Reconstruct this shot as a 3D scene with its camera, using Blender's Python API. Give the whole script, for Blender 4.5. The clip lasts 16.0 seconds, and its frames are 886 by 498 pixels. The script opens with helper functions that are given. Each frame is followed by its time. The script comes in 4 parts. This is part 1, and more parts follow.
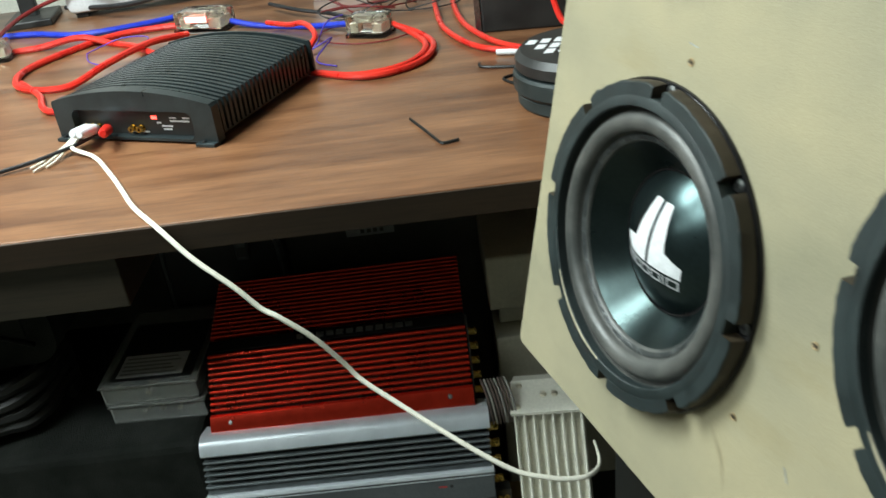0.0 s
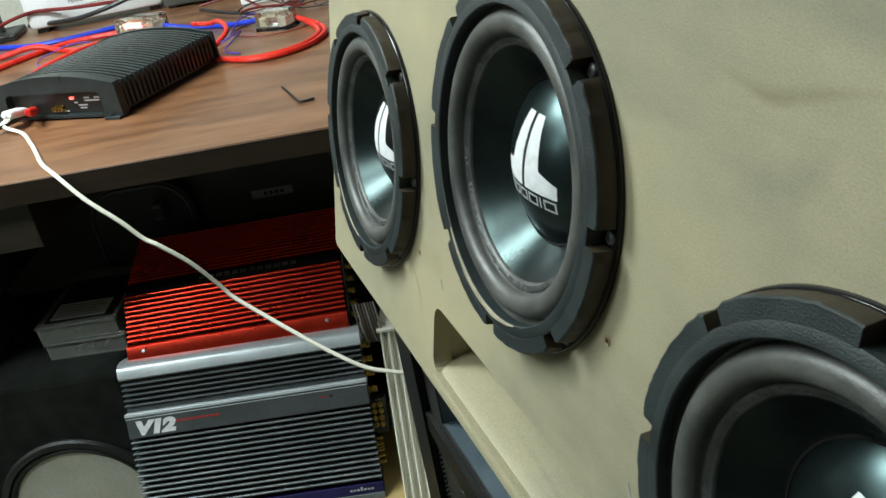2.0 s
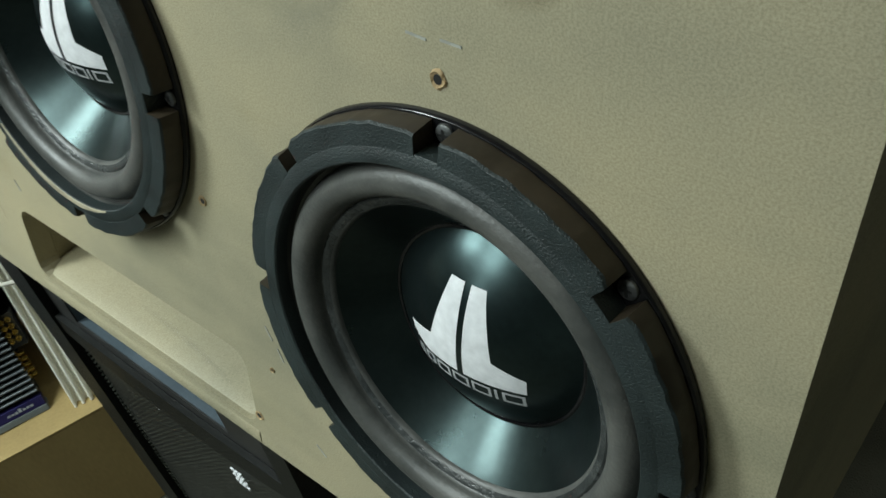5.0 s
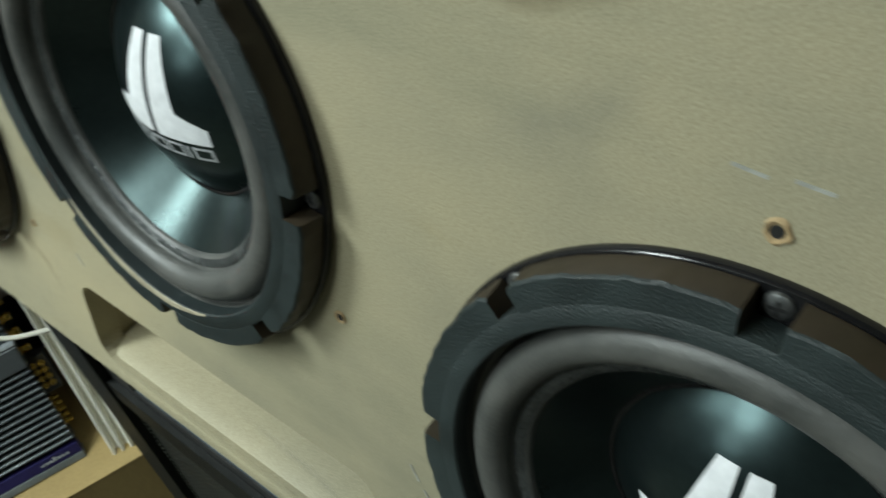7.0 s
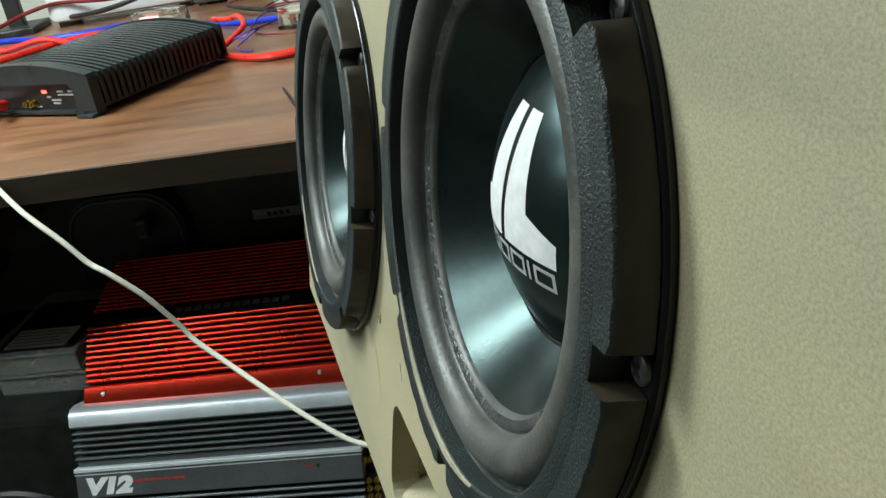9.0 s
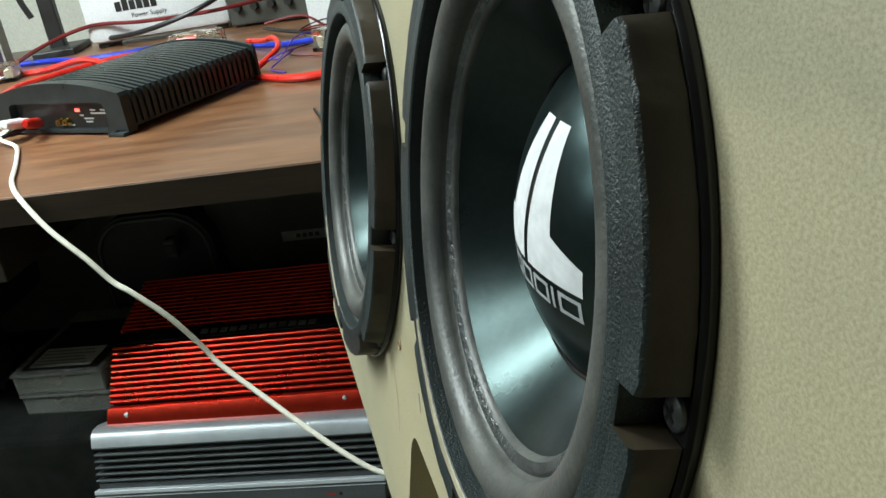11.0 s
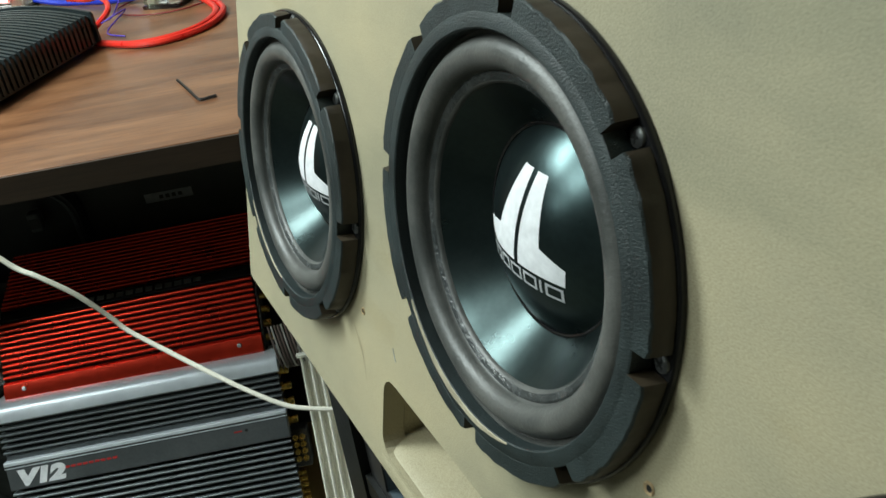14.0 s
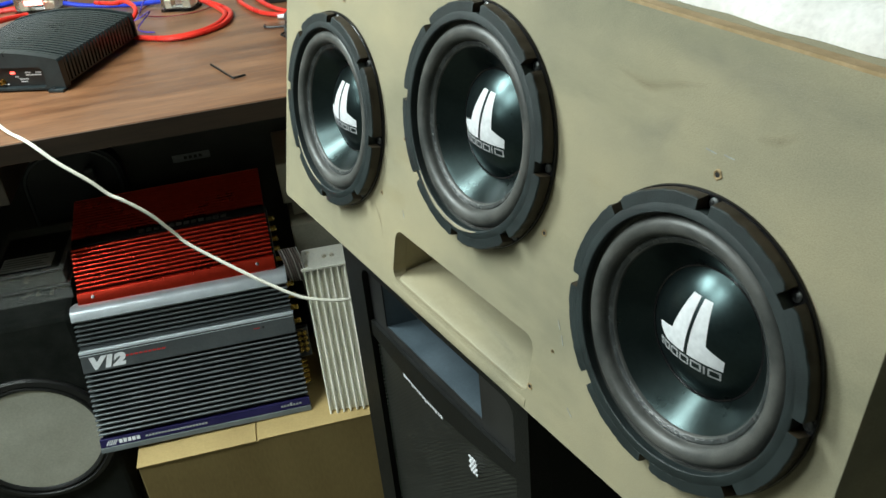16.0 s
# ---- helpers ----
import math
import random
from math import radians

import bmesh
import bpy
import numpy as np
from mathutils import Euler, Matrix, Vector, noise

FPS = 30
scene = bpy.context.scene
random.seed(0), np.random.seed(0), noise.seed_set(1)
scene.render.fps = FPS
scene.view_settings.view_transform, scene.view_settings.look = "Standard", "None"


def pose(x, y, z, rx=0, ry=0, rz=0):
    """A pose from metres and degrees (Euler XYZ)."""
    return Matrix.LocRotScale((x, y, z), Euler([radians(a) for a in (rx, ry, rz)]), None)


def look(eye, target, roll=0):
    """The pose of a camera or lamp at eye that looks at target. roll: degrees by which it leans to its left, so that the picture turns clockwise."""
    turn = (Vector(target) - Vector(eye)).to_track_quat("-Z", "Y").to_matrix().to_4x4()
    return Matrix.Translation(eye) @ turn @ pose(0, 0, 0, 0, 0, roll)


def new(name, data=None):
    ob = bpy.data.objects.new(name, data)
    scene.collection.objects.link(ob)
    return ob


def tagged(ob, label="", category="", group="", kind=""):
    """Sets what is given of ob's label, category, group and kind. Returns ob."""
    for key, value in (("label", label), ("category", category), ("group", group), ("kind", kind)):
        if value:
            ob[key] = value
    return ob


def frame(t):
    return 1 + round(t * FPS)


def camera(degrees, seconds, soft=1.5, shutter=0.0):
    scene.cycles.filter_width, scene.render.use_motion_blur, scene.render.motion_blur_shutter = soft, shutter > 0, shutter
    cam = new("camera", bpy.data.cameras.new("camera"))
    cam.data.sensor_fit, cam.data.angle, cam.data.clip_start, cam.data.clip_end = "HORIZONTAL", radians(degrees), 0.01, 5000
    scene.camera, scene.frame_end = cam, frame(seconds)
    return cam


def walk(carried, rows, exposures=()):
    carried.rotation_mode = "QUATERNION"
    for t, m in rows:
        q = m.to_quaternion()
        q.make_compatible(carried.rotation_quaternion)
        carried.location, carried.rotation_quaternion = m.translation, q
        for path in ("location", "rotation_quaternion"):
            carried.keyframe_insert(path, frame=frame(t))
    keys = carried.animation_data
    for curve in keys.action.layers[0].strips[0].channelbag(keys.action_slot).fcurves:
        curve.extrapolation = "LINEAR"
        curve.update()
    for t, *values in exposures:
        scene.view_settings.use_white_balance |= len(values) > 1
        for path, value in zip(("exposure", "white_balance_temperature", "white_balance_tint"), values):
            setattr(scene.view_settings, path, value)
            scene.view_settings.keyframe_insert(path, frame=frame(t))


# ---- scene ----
cam = camera(52.8, 16.0, soft=1.5, shutter=0.3)
PATH = [
    (0, (-0.3730, -0.2152, 1.3695), (0.1877, 1.4517, 0.4172), -7.32),
    (0.5, (-0.3360, -0.3684, 1.3596), (0.1994, 1.3135, 0.4191), -8.62),
    (1, (-0.2958, -0.4586, 1.3521), (0.2258, 1.2334, 0.4220), -9.52),
    (1.5, (-0.2597, -0.5127, 1.3411), (0.2615, 1.1872, 0.4254), -10.36),
    (2, (-0.2376, -0.5573, 1.3254), (0.2855, 1.1492, 0.4231), -10.76),
    (2.5, (-0.2182, -0.5842, 1.2970), (0.3089, 1.1267, 0.4053), -11.78),
    (3, (-0.2058, -0.5992, 1.2647), (0.3988, 1.0763, 0.3553), -11.21),
    (3.5, (-0.2046, -0.6122, 1.2612), (0.4921, 0.9933, 0.2934), -12.14),
    (4, (-0.2088, -0.6161, 1.2941), (0.5957, 0.8489, 0.1956), -12.89),
    (6.5, (-0.1858, -0.4238, 1.3393), (0.8434, 0.3355, -0.1982), -13.09),
    (7, (-0.1695, -0.4022, 1.3184), (0.7822, 0.6907, -0.0600), -14.33),
    (7.5, (-0.1563, -0.3641, 1.2853), (0.6421, 1.0131, 0.0745), -12.22),
    (8, (-0.1286, -0.3336, 1.2546), (0.5498, 1.2423, 0.2270), -8.63),
    (8.5, (-0.1099, -0.3309, 1.2286), (0.3899, 1.3881, 0.3368), -9.08),
    (9, (-0.0970, -0.3275, 1.2142), (0.2990, 1.4481, 0.3833), -9.45),
    (11.5, (-0.0854, -0.2994, 1.2008), (0.2488, 1.5189, 0.4379), -9.27),
    (12, (-0.0860, -0.2962, 1.2019), (0.2500, 1.5235, 0.4432), -9.00),
    (12.5, (-0.1057, -0.2974, 1.2198), (0.2117, 1.5150, 0.4359), -9.08),
    (13, (-0.1265, -0.3032, 1.2379), (0.3024, 1.4413, 0.3588), -9.14),
    (13.5, (-0.1606, -0.3223, 1.2754), (0.4274, 1.3306, 0.3151), -8.11),
    (14, (-0.2068, -0.3807, 1.3269), (0.4882, 1.1999, 0.3176), -9.01),
    (14.5, (-0.2374, -0.4835, 1.3762), (0.4740, 1.0818, 0.3546), -7.00),
    (15, (-0.2890, -0.5848, 1.4140), (0.4231, 0.9692, 0.3757), -8.38),
    (15.5, (-0.3919, -0.6776, 1.4345), (0.3660, 0.8417, 0.3774), -8.30),
    (16, (-0.4875, -0.7753, 1.4594), (0.3507, 0.7345, 0.4506), -6.66),
]
walk(cam, [(t, look(eye, target, roll)) for t, eye, target, roll in PATH], exposures=((0, 0.07), (1.5, 0.03), (2.5, -0.03), (3.2, -0.06), (4, -0.16), (6.5, -0.2), (7.5, -0.18), (8.5, -0.02), (12.5, 0.0), (14, -0.06), (15, -0.02), (16, 0.1)))

# ---- world and lights ----
world = bpy.data.worlds.new("world")
scene.world = world
world.use_nodes = True
world.node_tree.nodes["Background"].inputs[0].default_value = (0.9, 0.95, 1.0, 1)
world.node_tree.nodes["Background"].inputs[1].default_value = 0.02
scene.view_settings.exposure = 0.0


def tube_light(name, x, y, z, power, turn, size=(1.2, 0.5)):
    lamp = bpy.data.lights.new(name, "AREA")
    lamp.shape, lamp.size, lamp.size_y, lamp.energy = "RECTANGLE", size[0], size[1], power
    lamp.color = (0.87, 1.0, 0.98)
    ob = new(name, lamp)
    ob.matrix_world = pose(x, y, z, 0, 0, turn)
    return ob


LIGHTS = ((-1.15, 1.14, 2.52, 82, -19.5), (-1.77, 0.39, 2.52, 30, -19.5), (-3.9, 1.3, 2.52, 25, -19.5))
for lx, ly, lz, power, turn in LIGHTS:
    tube_light("ceiling_lamp", lx, ly, lz - 0.03, power, turn)


# ---- materials ----
def nodes_of(name):
    m = bpy.data.materials.new(name)
    m.use_nodes = True
    t = m.node_tree
    return m, t, t.nodes["Principled BSDF"]


def ramp(t, fac, stops):
    r = t.nodes.new("ShaderNodeValToRGB")
    while len(r.color_ramp.elements) < len(stops):
        r.color_ramp.elements.new(0.5)
    for e, (p, c) in zip(r.color_ramp.elements, stops):
        e.position, e.color = p, (*c, 1)
    t.links.new(fac, r.inputs[0])
    return r.outputs[0]


def noise_of(t, scale, detail=4, stretch=(1, 1, 1), rough=0.55):
    co = t.nodes.new("ShaderNodeTexCoord")
    mp = t.nodes.new("ShaderNodeMapping")
    mp.inputs["Scale"].default_value = stretch
    n = t.nodes.new("ShaderNodeTexNoise")
    n.inputs["Scale"].default_value, n.inputs["Detail"].default_value, n.inputs["Roughness"].default_value = scale, detail, rough
    t.links.new(co.outputs["Object"], mp.inputs[0])
    t.links.new(mp.outputs[0], n.inputs[0])
    return n.outputs[0]


def bump_of(t, b, height, strength, distance):
    u = t.nodes.new("ShaderNodeBump")
    u.inputs["Strength"].default_value, u.inputs["Distance"].default_value = strength, distance
    t.links.new(height, u.inputs["Height"])
    t.links.new(u.outputs[0], b.inputs["Normal"])


def mix_of(t, kind, fac, a, b):
    m = t.nodes.new("ShaderNodeMix")
    m.data_type, m.blend_type = "RGBA", kind
    m.inputs[0].default_value = fac
    t.links.new(a, m.inputs[6])
    t.links.new(b, m.inputs[7])
    return m.outputs[2]


def mat(name, dark, light, rough=0.5, metal=0.0, scale=12, fine=180, bump=0.15, depth=0.001, stretch=(1, 1, 1), coat=0.0, spread=0.12, shine=0.5):
    """A surface whose colour drifts between two tones, with fine grain, uneven gloss and relief."""
    m, t, b = nodes_of(name)
    big, small = noise_of(t, scale, 5, stretch), noise_of(t, fine, 3, stretch)
    c1 = ramp(t, big, ((0.35, dark), (0.65, light)))
    c2 = ramp(t, small, ((0.3, (0.82, 0.82, 0.82)), (0.7, (1, 1, 1))))
    t.links.new(mix_of(t, "MULTIPLY", 0.8, c1, c2), b.inputs["Base Color"])
    r = t.nodes.new("ShaderNodeMapRange")
    r.inputs[3].default_value, r.inputs[4].default_value = max(0.03, rough - spread), min(1, rough + spread)
    t.links.new(big, r.inputs[0])
    t.links.new(r.outputs[0], b.inputs["Roughness"])
    b.inputs["Metallic"].default_value, b.inputs["Coat Weight"].default_value = metal, coat
    b.inputs["Specular IOR Level"].default_value = shine
    if bump:
        bump_of(t, b, small, bump, depth)
    return m


def wood(name, tones, grain=(1.5, 30, 30), rough=0.32):
    m, t, b = nodes_of(name)
    big, fine = noise_of(t, 2.2, 6, (grain[0], grain[1] / 3, grain[2] / 3), 0.6), noise_of(t, 9, 8, grain, 0.7)
    c1 = ramp(t, big, ((0.3, tones[0]), (0.5, tones[1]), (0.7, tones[2])))
    c2 = ramp(t, fine, ((0.32, (0.45, 0.4, 0.38)), (0.55, (1, 1, 1))))
    t.links.new(mix_of(t, "MULTIPLY", 0.75, c1, c2), b.inputs["Base Color"])
    r = t.nodes.new("ShaderNodeMapRange")
    r.inputs[3].default_value, r.inputs[4].default_value = rough - 0.07, rough + 0.12
    t.links.new(noise_of(t, 14, 4), r.inputs[0])
    t.links.new(r.outputs[0], b.inputs["Roughness"])
    b.inputs["Coat Weight"].default_value, b.inputs["Coat Roughness"].default_value = 0.25, 0.3
    bump_of(t, b, fine, 0.08, 0.0006)
    return m


def clear(name, tint=(0.95, 0.95, 0.93), rough=0.08):
    m, t, b = nodes_of(name)
    b.inputs["Base Color"].default_value = (*tint, 1)
    b.inputs["Transmission Weight"].default_value, b.inputs["Roughness"].default_value, b.inputs["IOR"].default_value = 1.0, rough, 1.35
    bump_of(t, b, noise_of(t, 30, 2), 0.1, 0.002)
    return m


def frosted(name, tint):
    m, t, b = nodes_of(name)
    b.inputs["Base Color"].default_value = (*tint, 1)
    b.inputs["Transmission Weight"].default_value, b.inputs["Roughness"].default_value, b.inputs["IOR"].default_value = 0.82, 0.15, 1.25
    bump_of(t, b, noise_of(t, 60, 3), 0.15, 0.001)
    return m


def glow(name, colour, strength):
    m, t, b = nodes_of(name)
    b.inputs["Base Color"].default_value = (0.8, 0.8, 0.8, 1)
    b.inputs["Emission Color"].default_value, b.inputs["Emission Strength"].default_value = (*colour, 1), strength
    return m


def fibreboard(name):
    """Bare fibreboard: speckled fibre, broad grey and yellow drifts, long smears."""
    m, t, b = nodes_of(name)
    drift, smear, speck = noise_of(t, 4, 6, (1, 1, 1.6), 0.6), noise_of(t, 3.0, 7, (1, 0.7, 2.6), 0.62), noise_of(t, 1050, 3, (1, 0.8, 1), 0.75)
    c = ramp(t, drift, ((0.28, (0.27, 0.252, 0.178)), (0.5, (0.375, 0.336, 0.226)), (0.72, (0.45, 0.39, 0.25))))
    s = ramp(t, smear, ((0.26, (0.68, 0.73, 0.72)), (0.48, (1, 1, 1)), (0.62, (1, 1, 1)), (0.8, (0.86, 0.79, 0.62))))
    g = ramp(t, speck, ((0.36, (0.62, 0.6, 0.54)), (0.6, (1, 1, 1))))
    t.links.new(mix_of(t, "MULTIPLY", 0.75, mix_of(t, "MULTIPLY", 0.9, c, s), g), b.inputs["Base Color"])
    b.inputs["Roughness"].default_value = 0.62
    bump_of(t, b, speck, 0.06, 0.0003)
    return m


def stain(name, colour):
    """A stain that thins out towards its edges, as far as the mesh's own soft attribute tells."""
    m, t, b = nodes_of(name)
    b.inputs["Base Color"].default_value, b.inputs["Roughness"].default_value = (*colour, 1), 0.65
    a = t.nodes.new("ShaderNodeAttribute")
    a.attribute_name = "soft"
    f = t.nodes.new("ShaderNodeMath")
    f.operation = "MULTIPLY"
    t.links.new(a.outputs["Fac"], f.inputs[0])
    t.links.new(noise_of(t, 60, 4), f.inputs[1])
    t.links.new(f.outputs[0], b.inputs["Alpha"])
    return m


M = dict(
    stain=stain("old_glue_stain", (0.24, 0.18, 0.085)),
    grey_stain=stain("grey_rub_mark", (0.2, 0.22, 0.21)),
    mdf=fibreboard("bare_fibreboard"),
    mdf_raw=mat("cut_fibreboard", (0.36, 0.25, 0.12), (0.5, 0.36, 0.2), 0.85, scale=40, fine=500, bump=0.4),
    desk=wood("walnut_laminate", ((0.1, 0.04, 0.018), (0.19, 0.084, 0.038), (0.28, 0.132, 0.062))),
    desk_dark=wood("walnut_edge", ((0.018, 0.0105, 0.006), (0.032, 0.018, 0.01), (0.043, 0.024, 0.0135)), rough=0.4),
    drawer=wood("dark_walnut", ((0.022, 0.017, 0.011), (0.034, 0.025, 0.016), (0.045, 0.033, 0.021)), rough=0.5),
    black_amp=mat("black_anodised", (0.019, 0.027, 0.029), (0.033, 0.044, 0.047), 0.31, 0.3, scale=20, fine=300, bump=0.08),
    black_plastic=mat("black_plastic", (0.012, 0.012, 0.012), (0.024, 0.024, 0.023), 0.45, scale=15, fine=260, bump=0.1),
    black_gloss=mat("black_gloss_metal", (0.006, 0.006, 0.007), (0.014, 0.014, 0.015), 0.2, 0.2, scale=18, fine=200, bump=0.03),
    gasket=mat("crinkled_rubber", (0.012, 0.019, 0.0195), (0.022, 0.033, 0.0335), 0.5, scale=40, fine=900, bump=0.8, depth=0.0008),
    gasket_side=mat("basket_side_enamel", (0.02, 0.0145, 0.0085), (0.04, 0.029, 0.017), 0.48, 0.0, shine=0.4, scale=25, fine=300, bump=0.15),
    foam_roll=mat("rubber_surround", (0.05, 0.053, 0.05), (0.105, 0.105, 0.097), 0.42, scale=34, fine=420, bump=0.35, spread=0.12),
    lip=mat("glued_cone_lip", (0.03, 0.034, 0.034), (0.06, 0.065, 0.064), 0.26, scale=60, fine=320, bump=0.9, depth=0.0012, spread=0.12),
    paper=mat("glue_paper_strip", (0.3, 0.26, 0.18), (0.42, 0.37, 0.26), 0.7, scale=60),
    cone=mat("poly_cone", (0.025, 0.038, 0.038), (0.037, 0.053, 0.053), 0.29, 0.85, scale=18, fine=240, bump=0.05, spread=0.06),
    cap=mat("poly_dust_cap", (0.038, 0.059, 0.06), (0.05, 0.073, 0.075), 0.29, 0.9, scale=18, fine=240, bump=0.04, spread=0.05),
    white_print=mat("white_print", (0.74, 0.75, 0.77), (0.82, 0.83, 0.85), 0.45, scale=50, bump=0.0),
    grey_print=mat("grey_print", (0.3, 0.32, 0.33), (0.38, 0.4, 0.41), 0.45, scale=50, bump=0.0),
    label_grey=mat("pale_grey_print", (0.42, 0.44, 0.45), (0.5, 0.52, 0.53), 0.45, scale=50, bump=0.0),
    screw=mat("zinc_screw", (0.25, 0.25, 0.25), (0.4, 0.4, 0.4), 0.35, 1.0, scale=80),
    pale_screw=mat("pale_plated_screw", (0.6, 0.56, 0.45), (0.75, 0.7, 0.58), 0.35, 0.5, scale=80),
    plated=mat("plated_terminal", (0.72, 0.66, 0.52), (0.85, 0.8, 0.66), 0.3, 0.6, scale=60),
    dull_screw=mat("dull_zinc_screw", (0.09, 0.094, 0.094), (0.17, 0.175, 0.17), 0.42, 0.7, scale=300, fine=900),
    dark_screw=mat("black_screw", (0.03, 0.03, 0.03), (0.06, 0.06, 0.06), 0.4, 0.8, scale=80),
    staple=mat("steel_staple", (0.3, 0.3, 0.27), (0.4, 0.4, 0.36), 0.5, 0.0, scale=80),
    red_amp=mat("red_anodised", (0.7, 0.042, 0.02), (0.78, 0.056, 0.026), 0.28, 0.85, scale=5, fine=60, bump=0.0, spread=0.04),
    silver=mat("silver_grey_anodised", (0.72, 0.78, 0.84), (0.78, 0.83, 0.88), 0.38, 0.4, scale=6, fine=30, bump=0.0, spread=0.04),
    gunmetal=mat("gunmetal_fin", (0.175, 0.2, 0.212), (0.23, 0.257, 0.268), 0.36, 0.5, scale=14, fine=260, bump=0.05),
    band=mat("grey_band", (0.075, 0.084, 0.088), (0.1, 0.11, 0.115), 0.45, 0.3, scale=14, fine=260, bump=0.05),
    navy=mat("navy_band", (0.012, 0.01, 0.06), (0.02, 0.016, 0.09), 0.4, 0.2, scale=14),
    red_print=mat("red_print", (0.4, 0.02, 0.02), (0.5, 0.03, 0.03), 0.5, scale=50, bump=0),
    gold=mat("brass_terminal", (0.5, 0.34, 0.08), (0.65, 0.45, 0.12), 0.28, 1.0, scale=60),
    ivory=mat("ivory_enamel", (0.78, 0.76, 0.66), (0.86, 0.84, 0.74), 0.42, scale=14, fine=260, bump=0.06),
    beige=mat("beige_plastic", (0.4, 0.38, 0.3), (0.48, 0.46, 0.37), 0.5, scale=14),
    carton=mat("brown_cardboard", (0.29, 0.2, 0.075), (0.37, 0.265, 0.105), 0.8, scale=8, fine=200, bump=0.2, stretch=(1, 1, 0.3)),
    carpet=mat("black_carpet", (0.018, 0.02, 0.018), (0.034, 0.037, 0.033), 0.95, shine=0.1, scale=18, fine=420, bump=1.0, depth=0.003),
    cab=mat("black_cabinet_paint", (0.004, 0.0045, 0.004), (0.008, 0.009, 0.008), 0.5, shine=0.25, scale=14, fine=320, bump=0.5),
    horn=mat("slate_horn_plastic", (0.05, 0.07, 0.085), (0.07, 0.095, 0.115), 0.45, scale=16, fine=260, bump=0.05),
    grille=mat("black_perforated_steel", (0.028, 0.031, 0.025), (0.048, 0.052, 0.042), 0.5, 0.0, shine=0.3, scale=20),
    pale_cone=mat("pale_woofer_cone", (0.58, 0.57, 0.48), (0.66, 0.65, 0.56), 0.6, scale=12, fine=200, bump=0.1),
    foam=mat("white_packing_foam", (0.88, 0.84, 0.8), (0.93, 0.9, 0.86), 0.85, scale=30, fine=160, bump=0.35, depth=0.003),
    red_wire=mat("red_cable", (0.62, 0.02, 0.014), (0.72, 0.035, 0.02), 0.3, scale=20, fine=200, bump=0.03),
    blue_wire=mat("blue_cable", (0.01, 0.03, 0.42), (0.02, 0.05, 0.55), 0.32, scale=20, bump=0.03),
    violet_wire=mat("violet_wire", (0.08, 0.04, 0.4), (0.12, 0.07, 0.5), 0.4, scale=20, bump=0.03),
    black_wire=mat("black_wire", (0.01, 0.01, 0.011), (0.018, 0.018, 0.02), 0.4, scale=20, bump=0.03),
    maroon_wire=mat("maroon_wire", (0.12, 0.01, 0.012), (0.2, 0.02, 0.02), 0.35, scale=20, bump=0.03),
    cream_wire=mat("cream_cable", (0.72, 0.69, 0.58), (0.82, 0.79, 0.68), 0.4, scale=20, fine=200, bump=0.05),
    loop_brown=mat("brown_grey_wire", (0.1, 0.075, 0.065), (0.16, 0.12, 0.105), 0.45, scale=20, bump=0.03),
    white=mat("white_enamel", (0.72, 0.73, 0.75), (0.8, 0.81, 0.83), 0.4, scale=12, bump=0.03),
    label=mat("paper_label", (0.3, 0.29, 0.26), (0.38, 0.37, 0.34), 0.7, scale=30, bump=0.0),
    clear=clear("clear_acrylic"),
    case=frosted("frosted_polypropylene", (0.85, 0.87, 0.84)),
    purple=mat("purple_board", (0.034, 0.02, 0.05), (0.06, 0.04, 0.08), 0.4, scale=8),
    olive=mat("olive_carpet_tile", (0.075, 0.072, 0.05), (0.11, 0.105, 0.075), 0.95, scale=10, fine=300, bump=0.8, depth=0.003),
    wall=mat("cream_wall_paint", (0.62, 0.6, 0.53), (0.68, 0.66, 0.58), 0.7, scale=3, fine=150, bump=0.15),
    # wall tone kept dark so the room throws back less indirect light
    low_bounce=mat("low_bounce_wall", (0.2, 0.2, 0.17), (0.27, 0.27, 0.23), 0.75, scale=3, fine=150, bump=0.15),
    panel=mat("grey_metal_panel", (0.06, 0.06, 0.051), (0.085, 0.085, 0.073), 0.5, 0.2, scale=8),
    ceiling=mat("white_ceiling", (0.6, 0.6, 0.57), (0.66, 0.66, 0.63), 0.8, scale=6, fine=90, bump=0.4),
    led=glow("red_led", (1, 0.05, 0.03), 3.0),
    tube=glow("fluorescent_diffuser", (0.87, 1.0, 0.98), 3.0),
)


# ---- builders ----
def thing(name, m=None, label="", category="", group="", kind=""):
    ob = new(name)
    ob.matrix_world = m or Matrix()
    return tagged(ob, label, category, group, kind)


def part(name, bm, material, parent=None, label="", smooth=False, m=None):
    me = bpy.data.meshes.new(name)
    bmesh.ops.recalc_face_normals(bm, faces=bm.faces)
    bm.to_mesh(me)
    bm.free()
    for p in me.polygons:
        p.use_smooth = smooth
    if smooth:
        me.set_sharp_from_angle(angle=radians(40))
    me.materials.append(M[material] if isinstance(material, str) else material)
    ob = new(name, me)
    if parent:
        ob.parent = parent
    if m:
        ob.matrix_basis = m
    return tagged(ob, label)


def block(x0, x1, y0, y1, z0, z1, bevel=0.0, bm=None, seg=2):
    bm = bm or bmesh.new()
    made = bmesh.ops.create_cube(bm, size=1, matrix=Matrix.Translation(((x0 + x1) / 2, (y0 + y1) / 2, (z0 + z1) / 2)) @ Matrix.Diagonal((x1 - x0, y1 - y0, z1 - z0, 1)))
    if bevel:
        es = list({e for v in made["verts"] for e in v.link_edges})
        bmesh.ops.bevel(bm, geom=es, offset=bevel, segments=seg, affect="EDGES", profile=0.5)
    return bm


